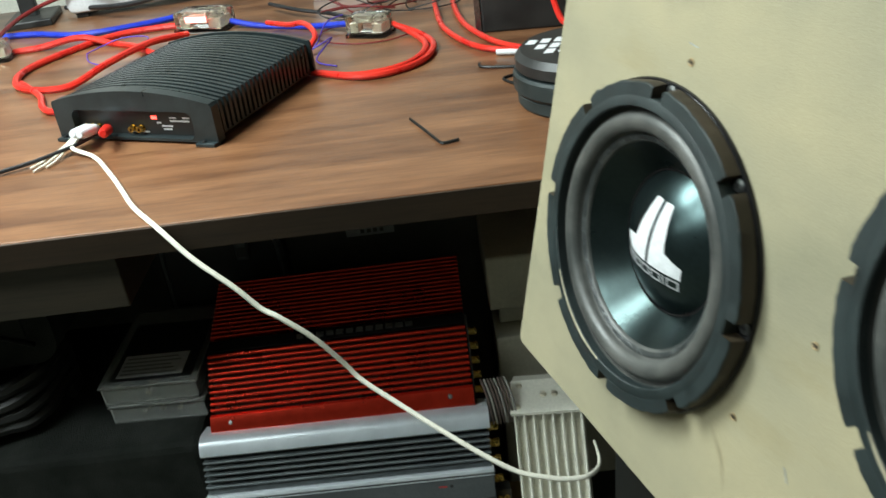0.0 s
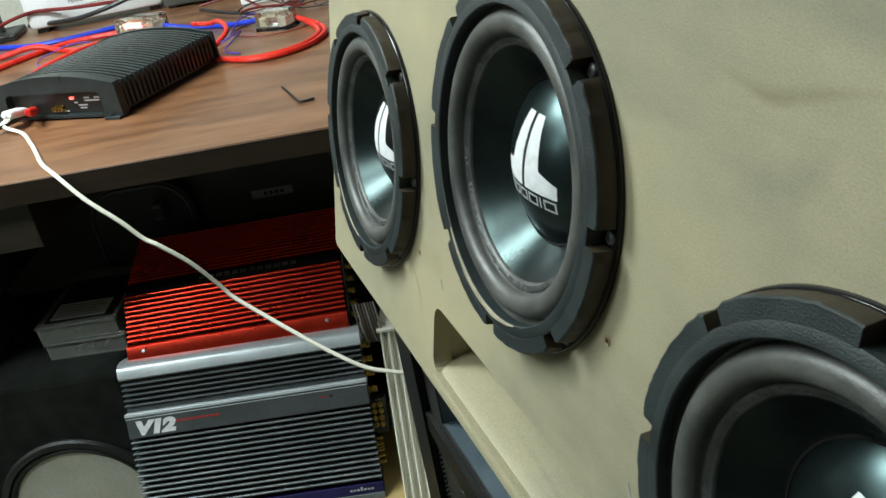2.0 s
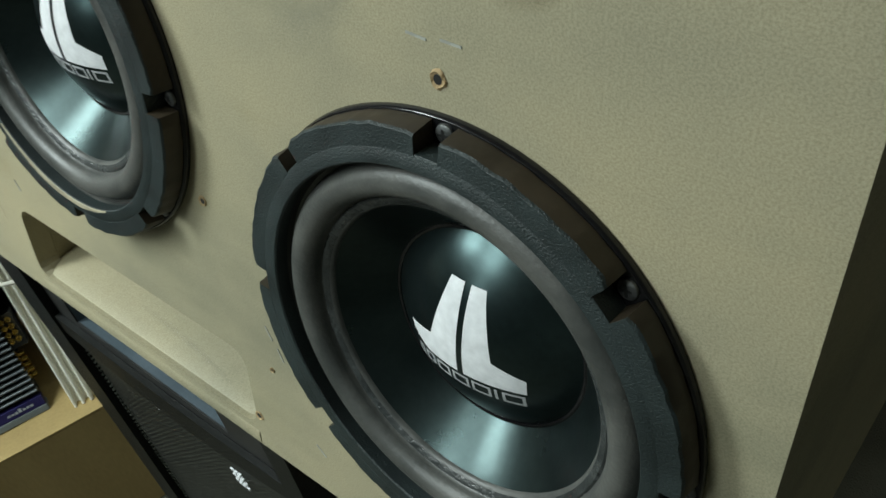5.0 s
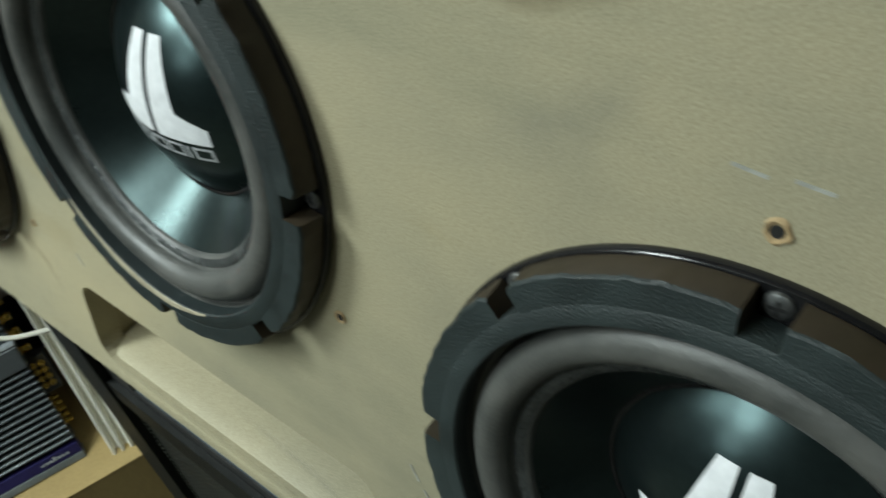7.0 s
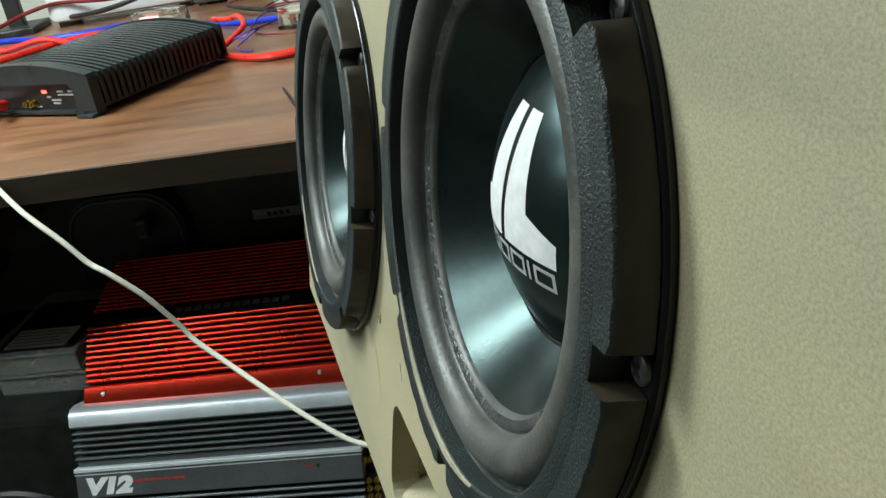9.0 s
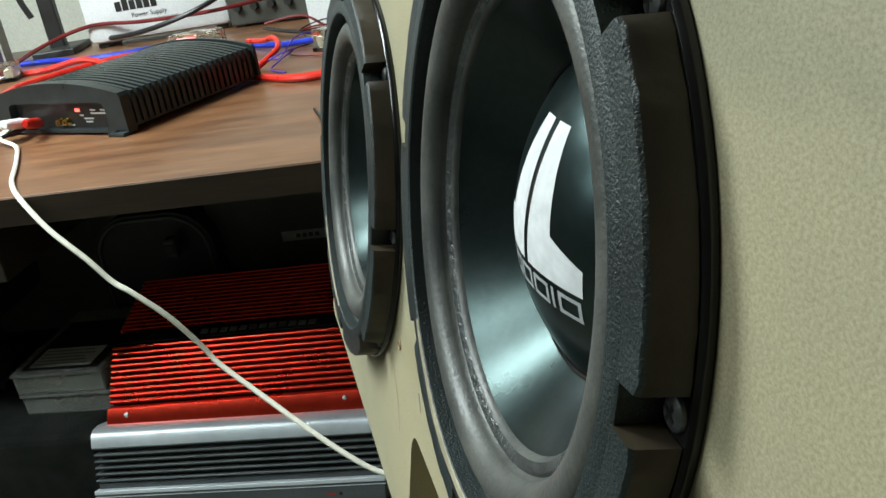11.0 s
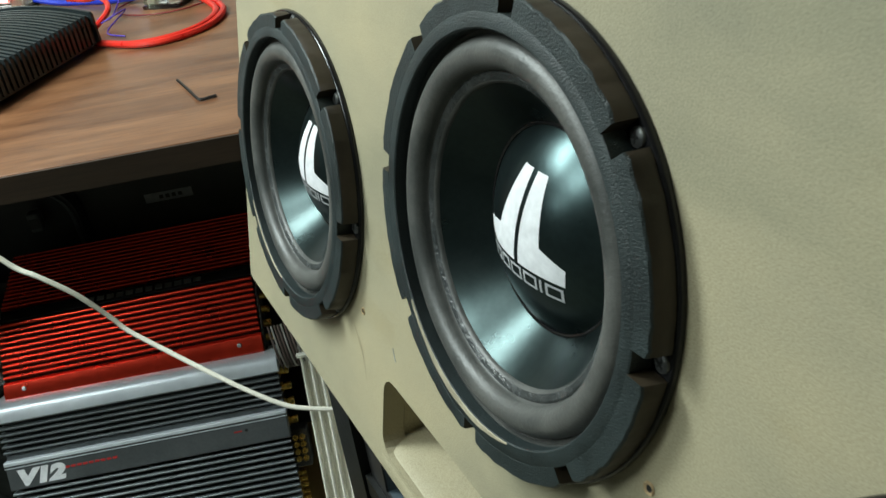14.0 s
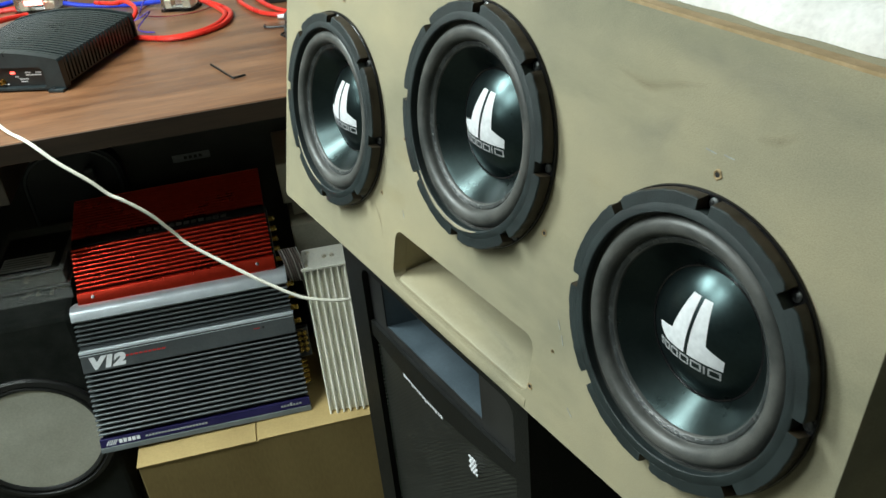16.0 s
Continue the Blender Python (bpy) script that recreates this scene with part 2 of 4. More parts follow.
def lathe(profile, n=64, start=0.0, sweep=2 * math.pi, closed=False, bm=None):
    """Turns (radius, height) about z; a closed profile makes a solid ring or, with part of a turn, a solid segment."""
    bm = bm or bmesh.new()
    full = abs(sweep - 2 * math.pi) < 1e-6
    k = n if full else n + 1
    rings = []
    for i in range(k):
        a = start + sweep * i / n
        rings.append([bm.verts.new((max(r, 1e-5) * math.cos(a), max(r, 1e-5) * math.sin(a), h)) for r, h in profile])
    cols = len(profile) if closed else len(profile) - 1
    for i in range(n if full else n):
        a, b = rings[i], rings[(i + 1) % k]
        for j in range(cols):
            q = (j + 1) % len(profile)
            bm.faces.new((a[j], b[j], b[q], a[q]))
    if closed and not full:
        bm.faces.new(rings[0])
        bm.faces.new(rings[-1])
    bmesh.ops.remove_doubles(bm, verts=bm.verts, dist=2e-5)
    return bm


def smooth_path(points, per=8):
    pts = [Vector(p) for p in points]
    out = []
    for i in range(len(pts) - 1):
        p0, p1, p2, p3 = pts[max(i - 1, 0)], pts[i], pts[i + 1], pts[min(i + 2, len(pts) - 1)]
        for s in range(per):
            t = s / per
            out.append(0.5 * ((2 * p1) + (p2 - p0) * t + (2 * p0 - 5 * p1 + 4 * p2 - p3) * t * t + (3 * p1 - p0 - 3 * p2 + p3) * t ** 3))
    return out + [pts[-1]]


def tube(points, r, n=8, per=8, flat=1.0, bm=None):
    bm = bm or bmesh.new()
    path = smooth_path(points, per)
    rings, side = [], None
    for i, p in enumerate(path):
        d = (path[min(i + 1, len(path) - 1)] - path[max(i - 1, 0)]).normalized()
        up = Vector((0, 0, 1)) if abs(d.z) < 0.95 else Vector((0, 1, 0))
        side = d.cross(up).normalized() if side is None else (side - d * side.dot(d)).normalized()
        other = side.cross(d)
        rings.append([bm.verts.new(p + r * (math.cos(2 * math.pi * k / n) * side + flat * math.sin(2 * math.pi * k / n) * other)) for k in range(n)])
    for a, b in zip(rings, rings[1:]):
        for k in range(n):
            bm.faces.new((a[k], a[(k + 1) % n], b[(k + 1) % n], b[k]))
    bm.faces.new(rings[0])
    bm.faces.new(rings[-1])
    return bm


def prism(outline, x0, x1, axis="x", bm=None):
    """A solid with the given outline, drawn out along an axis; the outline's pairs are the other two axes in order."""
    bm = bm or bmesh.new()
    def at(p, x):
        return {"x": (x, p[0], p[1]), "y": (p[0], x, p[1]), "z": (p[0], p[1], x)}[axis]
    a, b = [bm.verts.new(at(p, x0)) for p in outline], [bm.verts.new(at(p, x1)) for p in outline]
    n = len(outline)
    for i in range(n):
        bm.faces.new((a[i], a[(i + 1) % n], b[(i + 1) % n], b[i]))
    bm.faces.new(a)
    bm.faces.new(b[::-1])
    return bm


def rounded(x0, x1, y0, y1, r, n=6):
    """The corners of a rounded rectangle, in order."""
    pts = []
    for cx, cy, a0 in ((x1 - r, y1 - r, 0), (x0 + r, y1 - r, 90), (x0 + r, y0 + r, 180), (x1 - r, y0 + r, 270)):
        for i in range(n + 1):
            a = radians(a0 + 90 * i / n)
            pts.append((cx + r * math.cos(a), cy + r * math.sin(a)))
    return pts


def sheet(loops, x0, x1):
    """A flat board between x0 and x1 with an outer outline and openings, in y and z."""
    bm = bmesh.new()
    for pts in loops:
        vs = [bm.verts.new((x0, y, z)) for y, z in pts]
        for i in range(len(vs)):
            bm.edges.new((vs[i], vs[(i + 1) % len(vs)]))
    bmesh.ops.triangle_fill(bm, use_beauty=True, edges=bm.edges[:])
    made = bmesh.ops.extrude_face_region(bm, geom=bm.faces[:])
    bmesh.ops.translate(bm, vec=(x1 - x0, 0, 0), verts=[v for v in made["geom"] if isinstance(v, bmesh.types.BMVert)])
    return bm


def circle(cy, cz, r, n=64):
    return [(cy + r * math.cos(2 * math.pi * i / n), cz + r * math.sin(2 * math.pi * i / n)) for i in range(n)]


# ---- frames of the large forms ----
DESK = pose(0, 0.685, 0, 0, 0, -19.5)
BOX = Matrix(((0.9817, 0.0005, 0.1905, 0), (0.0068, 0.9993, -0.0374, 0), (-0.1904, 0.038, 0.981, 1.0808), (0, 0, 0, 1)))
TOP = 0.92

# ---- room ----
def setting(name, bm, material, label, m=DESK):
    return tagged(part(name, bm, material, m=m), label, kind="structure")


setting("floor", block(-7.0, 1.6, -3.6, 1.95, -0.1, 0.0), "olive", "dark olive carpet floor in the shade")
setting("ceiling", block(-7.0, 1.6, -3.6, 1.95, 2.6, 2.7), "ceiling", "plain white ceiling over the workshop")
setting("wall_north", block(-7.0, 1.6, 1.95, 2.07, 0, 2.6), "wall", "cream painted wall behind the desk")
# three added walls out of view, darkened to weaken the bounce light
setting("wall_south", block(-7.0, 1.6, -3.72, -3.6, 0, 2.6), "low_bounce", "workshop wall out of view, darkened to cut bounce light")
setting("wall_east", block(1.6, 1.72, -3.6, 1.95, 0, 2.6), "low_bounce", "workshop wall out of view, darkened to cut bounce light")
setting("wall_west", block(-7.12, -7.0, -3.6, 1.95, 0, 2.6), "low_bounce", "workshop wall out of view, darkened to cut bounce light")
for lx, ly, lz, power, turn in LIGHTS:
    fixture = thing("ceiling_light", pose(lx, ly, lz, 0, 0, turn), "white fluorescent ceiling light with a frosted diffuser", "ceiling light", "ceiling lights")
    part("housing", block(-0.63, 0.63, -0.28, 0.28, 0.0, 0.08, 0.01), "white", fixture)
    part("diffuser", block(-0.6, 0.6, -0.25, 0.25, -0.012, 0.0), "tube", fixture)

# ---- desk ----
desk = thing("desk", DESK, "walnut laminate desk with a dark edge, cluttered with cables", "desk")
part("tabletop", block(-1.7, 1.3, 0.004, 1.45, TOP - 0.036, TOP, 0.0015), "desk", desk)
part("front_edge", block(-1.7, 1.3, 0.0, 0.004, TOP - 0.036, TOP - 0.0012), "desk_dark", desk, "dark walnut edge band")
part("end_panel", block(1.26, 1.29, 0.04, 1.4, 0.0, TOP - 0.036), "desk_dark", desk)
part("end_panel", block(-1.69, -1.66, 0.04, 1.4, 0.0, TOP - 0.036), "desk_dark", desk)
part("drawer", block(-1.2, -0.475, 0.02, 0.6, 0.803, TOP - 0.036, 0.002), "drawer", desk, "dark wooden drawer under the top")
part("back_panel", block(-1.66, 1.26, 1.3, 1.32, 0.0, TOP - 0.036), "panel", desk)

# ---- speaker enclosure ----
S1, S2, S3 = (0.327, -0.088), (-0.008, -0.002), (-0.3395, -0.086)
enclosure = thing("speaker_enclosure", BOX, "bare fibreboard speaker enclosure with three woofers, leaning back", "speaker box")
Y0, Y1, Z0, Z1 = -0.503, 0.504, -0.287, 0.173
SLOPE = 0.199
baffle = part("baffle", sheet([rounded(Y0, Y1, Z0, Z1, 0.008, 4)] + [circle(*c, 0.1215) for c in (S1, S2, S3)] + [rounded(-0.1495, 0.150, -0.268, -0.195, 0.016, 5)], 0.0, 0.019), "mdf", enclosure, "bare fibreboard front with smears and screw holes")


def lean(d, z):
    return z + d * SLOPE


def side_board(y):
    return prism([(0.019, Z0 + 0.004), (0.38, lean(0.38, Z0)), (0.38, lean(0.38, Z1) - 0.0), (0.019, Z1 + 0.001)], y, y + 0.018, "y")


part("side_panel", side_board(Y0 + 0.001), "mdf", enclosure)
part("side_panel", side_board(Y1 - 0.019), "mdf", enclosure)
part("top_panel", prism([(0.0195, Z1 - 0.016), (0.378, lean(0.378, Z1) - 0.018), (0.378, lean(0.378, Z1)), (0.0195, Z1 + 0.003)], Y0 + 0.019, Y1 - 0.019, "y"), "mdf", enclosure)
part("bottom_panel", prism([(0.0195, lean(0.0195, Z0)), (0.378, lean(0.378, Z0)), (0.378, lean(0.378, Z0) + 0.016), (0.0195, lean(0.0195, Z0) + 0.016)], Y0 + 0.019, Y1 - 0.019, "y"), "mdf", enclosure)
part("back_panel", prism([(0.36, lean(0.36, Z0) + 0.017), (0.378, lean(0.378, Z0) + 0.017), (0.378, lean(0.378, Z1) - 0.019), (0.36, lean(0.36, Z1) - 0.019)], Y0 + 0.02, Y1 - 0.02, "y"), "mdf", enclosure)
# the slot port: a duct with a rounded lip
port = part("port_floor", prism([(0.0, -0.2868), (-0.0006, -0.2835), (-0.0008, -0.279), (-0.0004, -0.2745), (0.0015, -0.2702), (0.006, -0.2667), (0.014, -0.2637), (0.03, -0.26), (0.11, -0.245), (0.11, -0.262), (0.03, -0.279), (0.0, -0.286)], -0.149, 0.1495, "y"), "mdf", enclosure, "rounded lip and floor of the slot port", smooth=True)
part("port_wall", block(0.0195, 0.2, 0.1505, 0.163, -0.27, -0.185), "mdf", enclosure)
part("port_wall", block(0.0195, 0.2, -0.162, -0.15, -0.27, -0.185), "mdf", enclosure)
part("port_ceiling", prism([(0.0195, -0.192), (0.2, -0.168), (0.2, -0.155), (0.0195, -0.18)], -0.162, 0.163, "y"), "mdf", enclosure)
# added black plate in place of the shade deep in the duct
part("port_depth_shade", block(0.2, 0.21, -0.162, 0.163, -0.27, -0.15), "black_plastic", enclosure)


def pit(name, y, z, r, material, parent, label=""):
    """A screw hole torn into the board: a raised crumbly rim round a dark pit."""
    rnd = random.Random(int((y + 3) * 1000))
    bm = bmesh.new()
    n = 14
    rings = []
    for rr, h in ((1.0, 0.0003), (0.85, 0.0012), (0.62, 0.0006), (0.45, 0.0002)):
        rings.append([bm.verts.new((-h, y + r * rr * (1 + rnd.uniform(-0.16, 0.16)) * math.cos(2 * math.pi * i / n), z + r * rr * (1 + rnd.uniform(-0.16, 0.16)) * math.sin(2 * math.pi * i / n))) for i in range(n)])
    for a, b in zip(rings, rings[1:]):
        for i in range(n):
            bm.faces.new((a[i], a[(i + 1) % n], b[(i + 1) % n], b[i]))
    rim = part(name, bm, material, parent, label)
    bm = bmesh.new()
    bm.faces.new([bm.verts.new((-0.0007, y + r * 0.5 * math.cos(2 * math.pi * i / n), z + r * 0.5 * math.sin(2 * math.pi * i / n))) for i in range(n)])
    part("pit", bm, "black_plastic", rim)


for hy, hz, hr in ((0.1903, -0.1595, 0.0045), (-0.1407, -0.0724, 0.0055), (-0.333, 0.0644, 0.0065), (0.317, 0.0666, 0.0045), (0.141, -0.068, 0.004), (-0.003, 0.15, 0.004), (-0.18, -0.192, 0.003), (-0.1535, -0.2535, 0.006)):
    pit("screw_hole", hy, hz, hr * 0.7, "mdf_raw", baffle, "torn screw hole")
for sy, sz, turn in ((-0.3216, 0.0804, 4), (-0.34, 0.0816, 2), (0.318, 0.079, 6), (-0.183, -0.158, 62), (-0.1915, -0.1725, 66), (-0.219, -0.245, 40), (0.133, -0.167, 60)):
    part("staple", block(-0.0004, 0.0012, -0.0055, 0.0055, -0.0006, 0.0006), "staple", baffle, m=pose(0, sy, sz, turn, 0, 0))


def blot(points, w, material, name, lift, soft=0.75):
    """A thin smear along a line, strongest on its middle."""
    rnd = random.Random(3)
    path = smooth_path([(0, *p) for p in points], 6)
    bm = bmesh.new()
    layer = bm.verts.layers.float.new("soft")
    rows = []
    for i, p in enumerate(path):
        along = math.sin(math.pi * i / (len(path) - 1))
        s = w * (0.35 + 0.65 * along) * rnd.uniform(0.8, 1.1)
        row = []
        for k in range(-3, 4):
            v = bm.verts.new((-lift, p.y, p.z + s * k / 3))
            v[layer] = along * (1 - abs(k) / 3) * soft
            row.append(v)
        rows.append(row)
    for p, q in zip(rows, rows[1:]):
        for k in range(6):
            bm.faces.new((p[k], q[k], q[k + 1], p[k + 1]))
    part(name, bm, material, baffle)


blot([(-0.198, 0.118), (-0.224, 0.114), (-0.246, 0.112), (-0.274, 0.121), (-0.31, 0.13)], 0.006, "stain", "glue_smear", 0.0005, 0.45)
blot([(-0.36, 0.104), (-0.38, 0.108), (-0.4, 0.12)], 0.006, "stain", "glue_smear", 0.0005, 0.35)
blot([(-0.24, 0.16), (-0.31, 0.15), (-0.4, 0.145), (-0.47, 0.135)], 0.022, "grey_stain", "rub_mark", 0.0004, 0.28)
blot([(-0.225, 0.06), (-0.262, 0.075), (-0.29, 0.095)], 0.022, "grey_stain", "rub_mark", 0.0004, 0.28)
blot([(0.40, 0.13), (0.36, 0.11), (0.30, 0.12)], 0.02, "grey_stain", "rub_mark", 0.0004, 0.28)
blot([(0.21, -0.18), (0.19, -0.2), (0.18, -0.225)], 0.006, "stain", "glue_smear", 0.0005, 0.6)
blot([(-0.02, -0.215), (-0.09, -0.225), (-0.13, -0.24)], 0.01, "grey_stain", "rub_mark", 0.0004, 0.28)
part("edge_strip", block(0.0008, 0.0225, Y0 + 0.004, Y1 - 0.004, Z1 - 0.002, Z1 + 0.0028), "mdf_raw", enclosure, "raw tan board edge")


# ---- woofer ----
def woofer(centre, turn, cream):
    """Built with z out of the baffle, x to the viewer's right and y up."""
    m = BOX @ Matrix(((0, 0, -1, 0), (-1, 0, 0, centre[0]), (0, 1, 0, centre[1]), (0, 0, 0, 1))) @ Matrix.Diagonal((1.03, 1.03, 1, 1))
    w = thing("woofer", m, "black subwoofer driver with notched rubber gasket and white logo", "speaker driver", "woofers in the enclosure")
    part("flange", lathe([(0.1175, 0.0), (0.1318, 0.0), (0.1323, 0.0012), (0.1319, 0.0034), (0.131, 0.0042), (0.1095, 0.0042), (0.1095, 0.0)], 96, closed=True), "black_gloss", w, "glossy black steel flange", smooth=True)
    part("basket", lathe([(0.1125, 0.004), (0.105, -0.02), (0.09, -0.05), (0.05, -0.09), (0.0, -0.09)], 48), "black_plastic", w, smooth=True)
    part("gasket_ring", lathe([(0.1105, 0.0043), (0.1196, 0.0043), (0.1196, 0.0172), (0.1188, 0.0178), (0.1113, 0.0178), (0.1105, 0.017)], 96, closed=True), "gasket", w, smooth=True)
    rnd = random.Random(int(centre[0] * 1000))
    for i in range(8):
        mid, half = radians(22.5 + 45 * i + turn), radians(22.5 - 2.8)
        a0, a1 = mid - half * rnd.uniform(0.98, 1.01), mid + half * rnd.uniform(0.97, 1.0)
        bm = bmesh.new()
        n = 22
        rows = []
        for k in range(n + 1):
            a = a0 + (a1 - a0) * k / n
            j = rnd.uniform(-0.0006, 0.0006)
            o = 0.1293 + j + (-0.0012 if k in (0, n) else 0)
            prof = [(0.1188, 0.0044), (0.1303 + j * 0.4, 0.0044), (o + 0.0005, 0.0162), (o - 0.0006, 0.0174), (0.119, 0.0178 + j * 0.15), (0.1186, 0.0174)]
            rows.append([bm.verts.new((r * math.cos(a), r * math.sin(a), h)) for r, h in prof])
        for p, q in zip(rows, rows[1:]):
            for c in range(6):
                bm.faces.new((p[c], q[c], q[(c + 1) % 6], p[(c + 1) % 6]))
        bm.faces.new(rows[0])
        bm.faces.new(rows[-1])
        seg = part("gasket_segment", bm, "gasket", w, smooth=True)
        seg.data.materials.append(M["gasket_side"])
        for p in seg.data.polygons:
            c = p.center
            r = math.hypot(c.x, c.y)
            if (r > 0.1286 and c.z > 0.005 and c.z < 0.0168) or len(p.vertices) == 6:
                p.material_index = 1
        s = radians(45 * i + turn)
        bm = lathe([(0.0, 0.0058), (0.003, 0.0058), (0.0046, 0.0048), (0.0048, 0.0036)], 14)
        head = part("screw", bm, "dull_screw", w, "dull grey cross-head screw", smooth=True, m=pose(0.1255 * math.cos(s), 0.1255 * math.sin(s), 0.0004) @ pose(0, 0, 0, rnd.uniform(-6, 6), rnd.uniform(-6, 6), 0))
        cross = block(-0.0028, 0.0028, -0.0006, 0.0006, 0.0056, 0.00595)
        block(-0.0006, 0.0006, -0.0028, 0.0028, 0.0056, 0.0060, bm=cross)
        part("cross_slot", cross, "black_plastic", head, m=pose(0, 0, 0, 0, 0, rnd.uniform(0, 90)))
    roll = [(0.1106, 0.0098), (0.110, 0.0058), (0.1075, 0.0048)] + [(0.0985 + 0.0088 * math.cos(radians(180 * k / 16)), 0.005 + 0.0092 * math.sin(radians(180 * k / 16))) for k in range(17)] + [(0.0888, 0.004), (0.0875, 0.0046), (0.0838, 0.0032), (0.0826, 0.0012), (0.0822, -0.0006)]
    part("surround", lathe(roll, 96), "foam_roll", w, "dusty grey rubber surround roll", smooth=True)
    part("cone_lip", lathe([(0.0889, 0.0043), (0.0876, 0.0049), (0.0842, 0.0035), (0.0828, 0.0014), (0.0822, -0.0006)], 96), "lip", w, "glued edge of the cone", smooth=True)
    part("cone", lathe([(0.0835, 0.0012), (0.082, -0.0002), (0.077, -0.0058), (0.069, -0.0146), (0.0585, -0.0265), (0.05, -0.036)], 96), "cone", w, "satin black poly cone", smooth=True)
    cap_r, cap_base, cap_rise = 0.0585, -0.0262, 0.0232
    rad = (cap_r ** 2 + cap_rise ** 2) / (2 * cap_rise)

    def dome(r):
        return cap_base + cap_rise - rad + math.sqrt(rad * rad - r * r)

    prof = [(cap_r * k / 20, dome(cap_r * k / 20)) for k in range(20)] + [(cap_r, cap_base + 0.0004), (cap_r + 0.0012, cap_base + 0.0008), (cap_r + 0.0018, cap_base - 0.001)]
    cap = part("dust_cap", lathe(prof, 96), "cap", w, "domed glossy black dust cap", smooth=True)

    bead = [(cap_r + 0.0006 + 0.0015 * math.cos(2 * math.pi * k / 8), cap_base + 0.0004 + 0.0015 * math.sin(2 * math.pi * k / 8)) for k in range(8)]
    part("cap_bead", lathe(bead, 96, closed=True), "black_gloss", w, "raised bead round the dust cap", smooth=True)

    def decal(name, rows, material):
        """A strip of print laid on the dome; rows of (left x, right x, y)."""
        bm = bmesh.new()
        grid = []
        for (l0, r0, y0), (l1, r1, y1) in zip(rows, rows[1:]):
            for s in range(5):
                t = s / 5
                grid.append((l0 + (l1 - l0) * t, r0 + (r1 - r0) * t, y0 + (y1 - y0) * t))
        grid.append(rows[-1])
        lines = []
        for l, r, y in grid:
            yl, yr = y if isinstance(y, tuple) else (y, y)
            xs = [(l + (r - l) * k / 6, y) for k in range(7)]
            lines.append([bm.verts.new((x, yy, dome(math.hypot(x, yy)) + 0.0003)) for x, yy in xs])
        for a, b in zip(lines, lines[1:]):
            for k in range(6):
                bm.faces.new((a[k], a[k + 1], b[k + 1], b[k]))
        part(name, bm, material, cap)

    decal("logo_bar", [(-0.0115, -0.0028, 0.0378), (-0.0165, -0.0025, 0.018), (-0.0205, -0.0025, 0.0004), (-0.0385, -0.0025, -0.0036), (-0.0365, -0.0025, -0.0085), (-0.031, -0.0025, -0.0122), (-0.0245, -0.0025, -0.0148)], "white_print")
    decal("logo_foot", [(0.0012, 0.0097, 0.0378), (0.0012, 0.0145, 0.018), (0.0012, 0.0178, 0.0015), (0.0012, 0.0352, -0.005), (0.0012, 0.0352, -0.0148)], "white_print")
    x = -0.034
    for wd in (0.0045, 0.0075, 0.0095, 0.0105, 0.011, 0.0022, 0.0115):
        y0, y1, th = -0.025, -0.0168, 0.0016
        sides = [(x, x + th, y0, y1)]
        if wd > 0.003:
            sides += [(x + wd - th, x + wd, y0, y1), (x + th, x + wd - th, y0, y0 + th), (x + th, x + wd - th, y1 - th, y1)]
        for x0, x1, q0, q1 in sides:
            decal("lettering_bar", [(x0, x1, q1), (x0, x1, q0)], "label_grey")
        x += wd + 0.0019
    if cream:
        a0, a1 = radians(cream[0]), radians(cream[1])
        bm = bmesh.new()
        rows = []
        for k in range(49):
            t = k / 48
            wide = cream[2] * math.sin(math.pi * t) * (1 + 0.18 * math.sin(23 * t) * math.sin(7 * t)) + 0.0003
            a = a0 + (a1 - a0) * t
            rows.append([bm.verts.new((r * math.cos(a), r * math.sin(a), h)) for r, h in ((0.1108, 0.012), (0.1108, 0.0172), (0.1113, 0.0181), (0.1116 + wide, 0.0183), (0.1116 + wide, 0.012))])
        for p, q in zip(rows, rows[1:]):
            for c in range(5):
                bm.faces.new((p[c], q[c], q[(c + 1) % 5], p[(c + 1) % 5]))
        bm.faces.new(rows[0])
        bm.faces.new(rows[-1])
        part("paper_strip", bm, "paper", w, "cream strip of bared gasket paper")
    return w


woofer(S1, 0, (216, 264, 0.0013))
woofer(S2, 0, (224, 290, 0.0032))
woofer(S3, 0, None)

# ---- white foam on the enclosure ----
bm = bmesh.new()
rnd = random.Random(5)
cols, rws = 40, 26
def foam_h(i, j):
    return 0.022 + 0.004 * noise.noise(Vector((i * 0.4, j * 0.4, 0)))
grid = []
for i in range(cols + 1):
    row = []
    for j in range(rws + 1):
        y = -0.06 - 0.5 * i / cols
        d = 0.028 + 0.006 * noise.noise(Vector((i * 0.25, 2.0, 0))) + 0.36 * j / rws
        edge = min(1.0, j / 1.5, i / 1.5)
        row.append(bm.verts.new((d, y, lean(d, Z1) + 0.006 + foam_h(i, j) * math.sqrt(edge))))
    grid.append(row)
for i in range(cols):
    for j in range(rws):
        bm.faces.new((grid[i][j], grid[i + 1][j], grid[i + 1][j + 1], grid[i][j + 1]))
made = bmesh.ops.extrude_face_region(bm, geom=bm.faces[:])
for v in [v for v in made["geom"] if isinstance(v, bmesh.types.BMVert)]:
    v.co.z = lean(v.co.x, Z1) - 0.0002
tagged(part("foam_sheet", bm, "foam", m=BOX, smooth=True), "white packing foam sheet lying on the speaker enclosure", "foam")

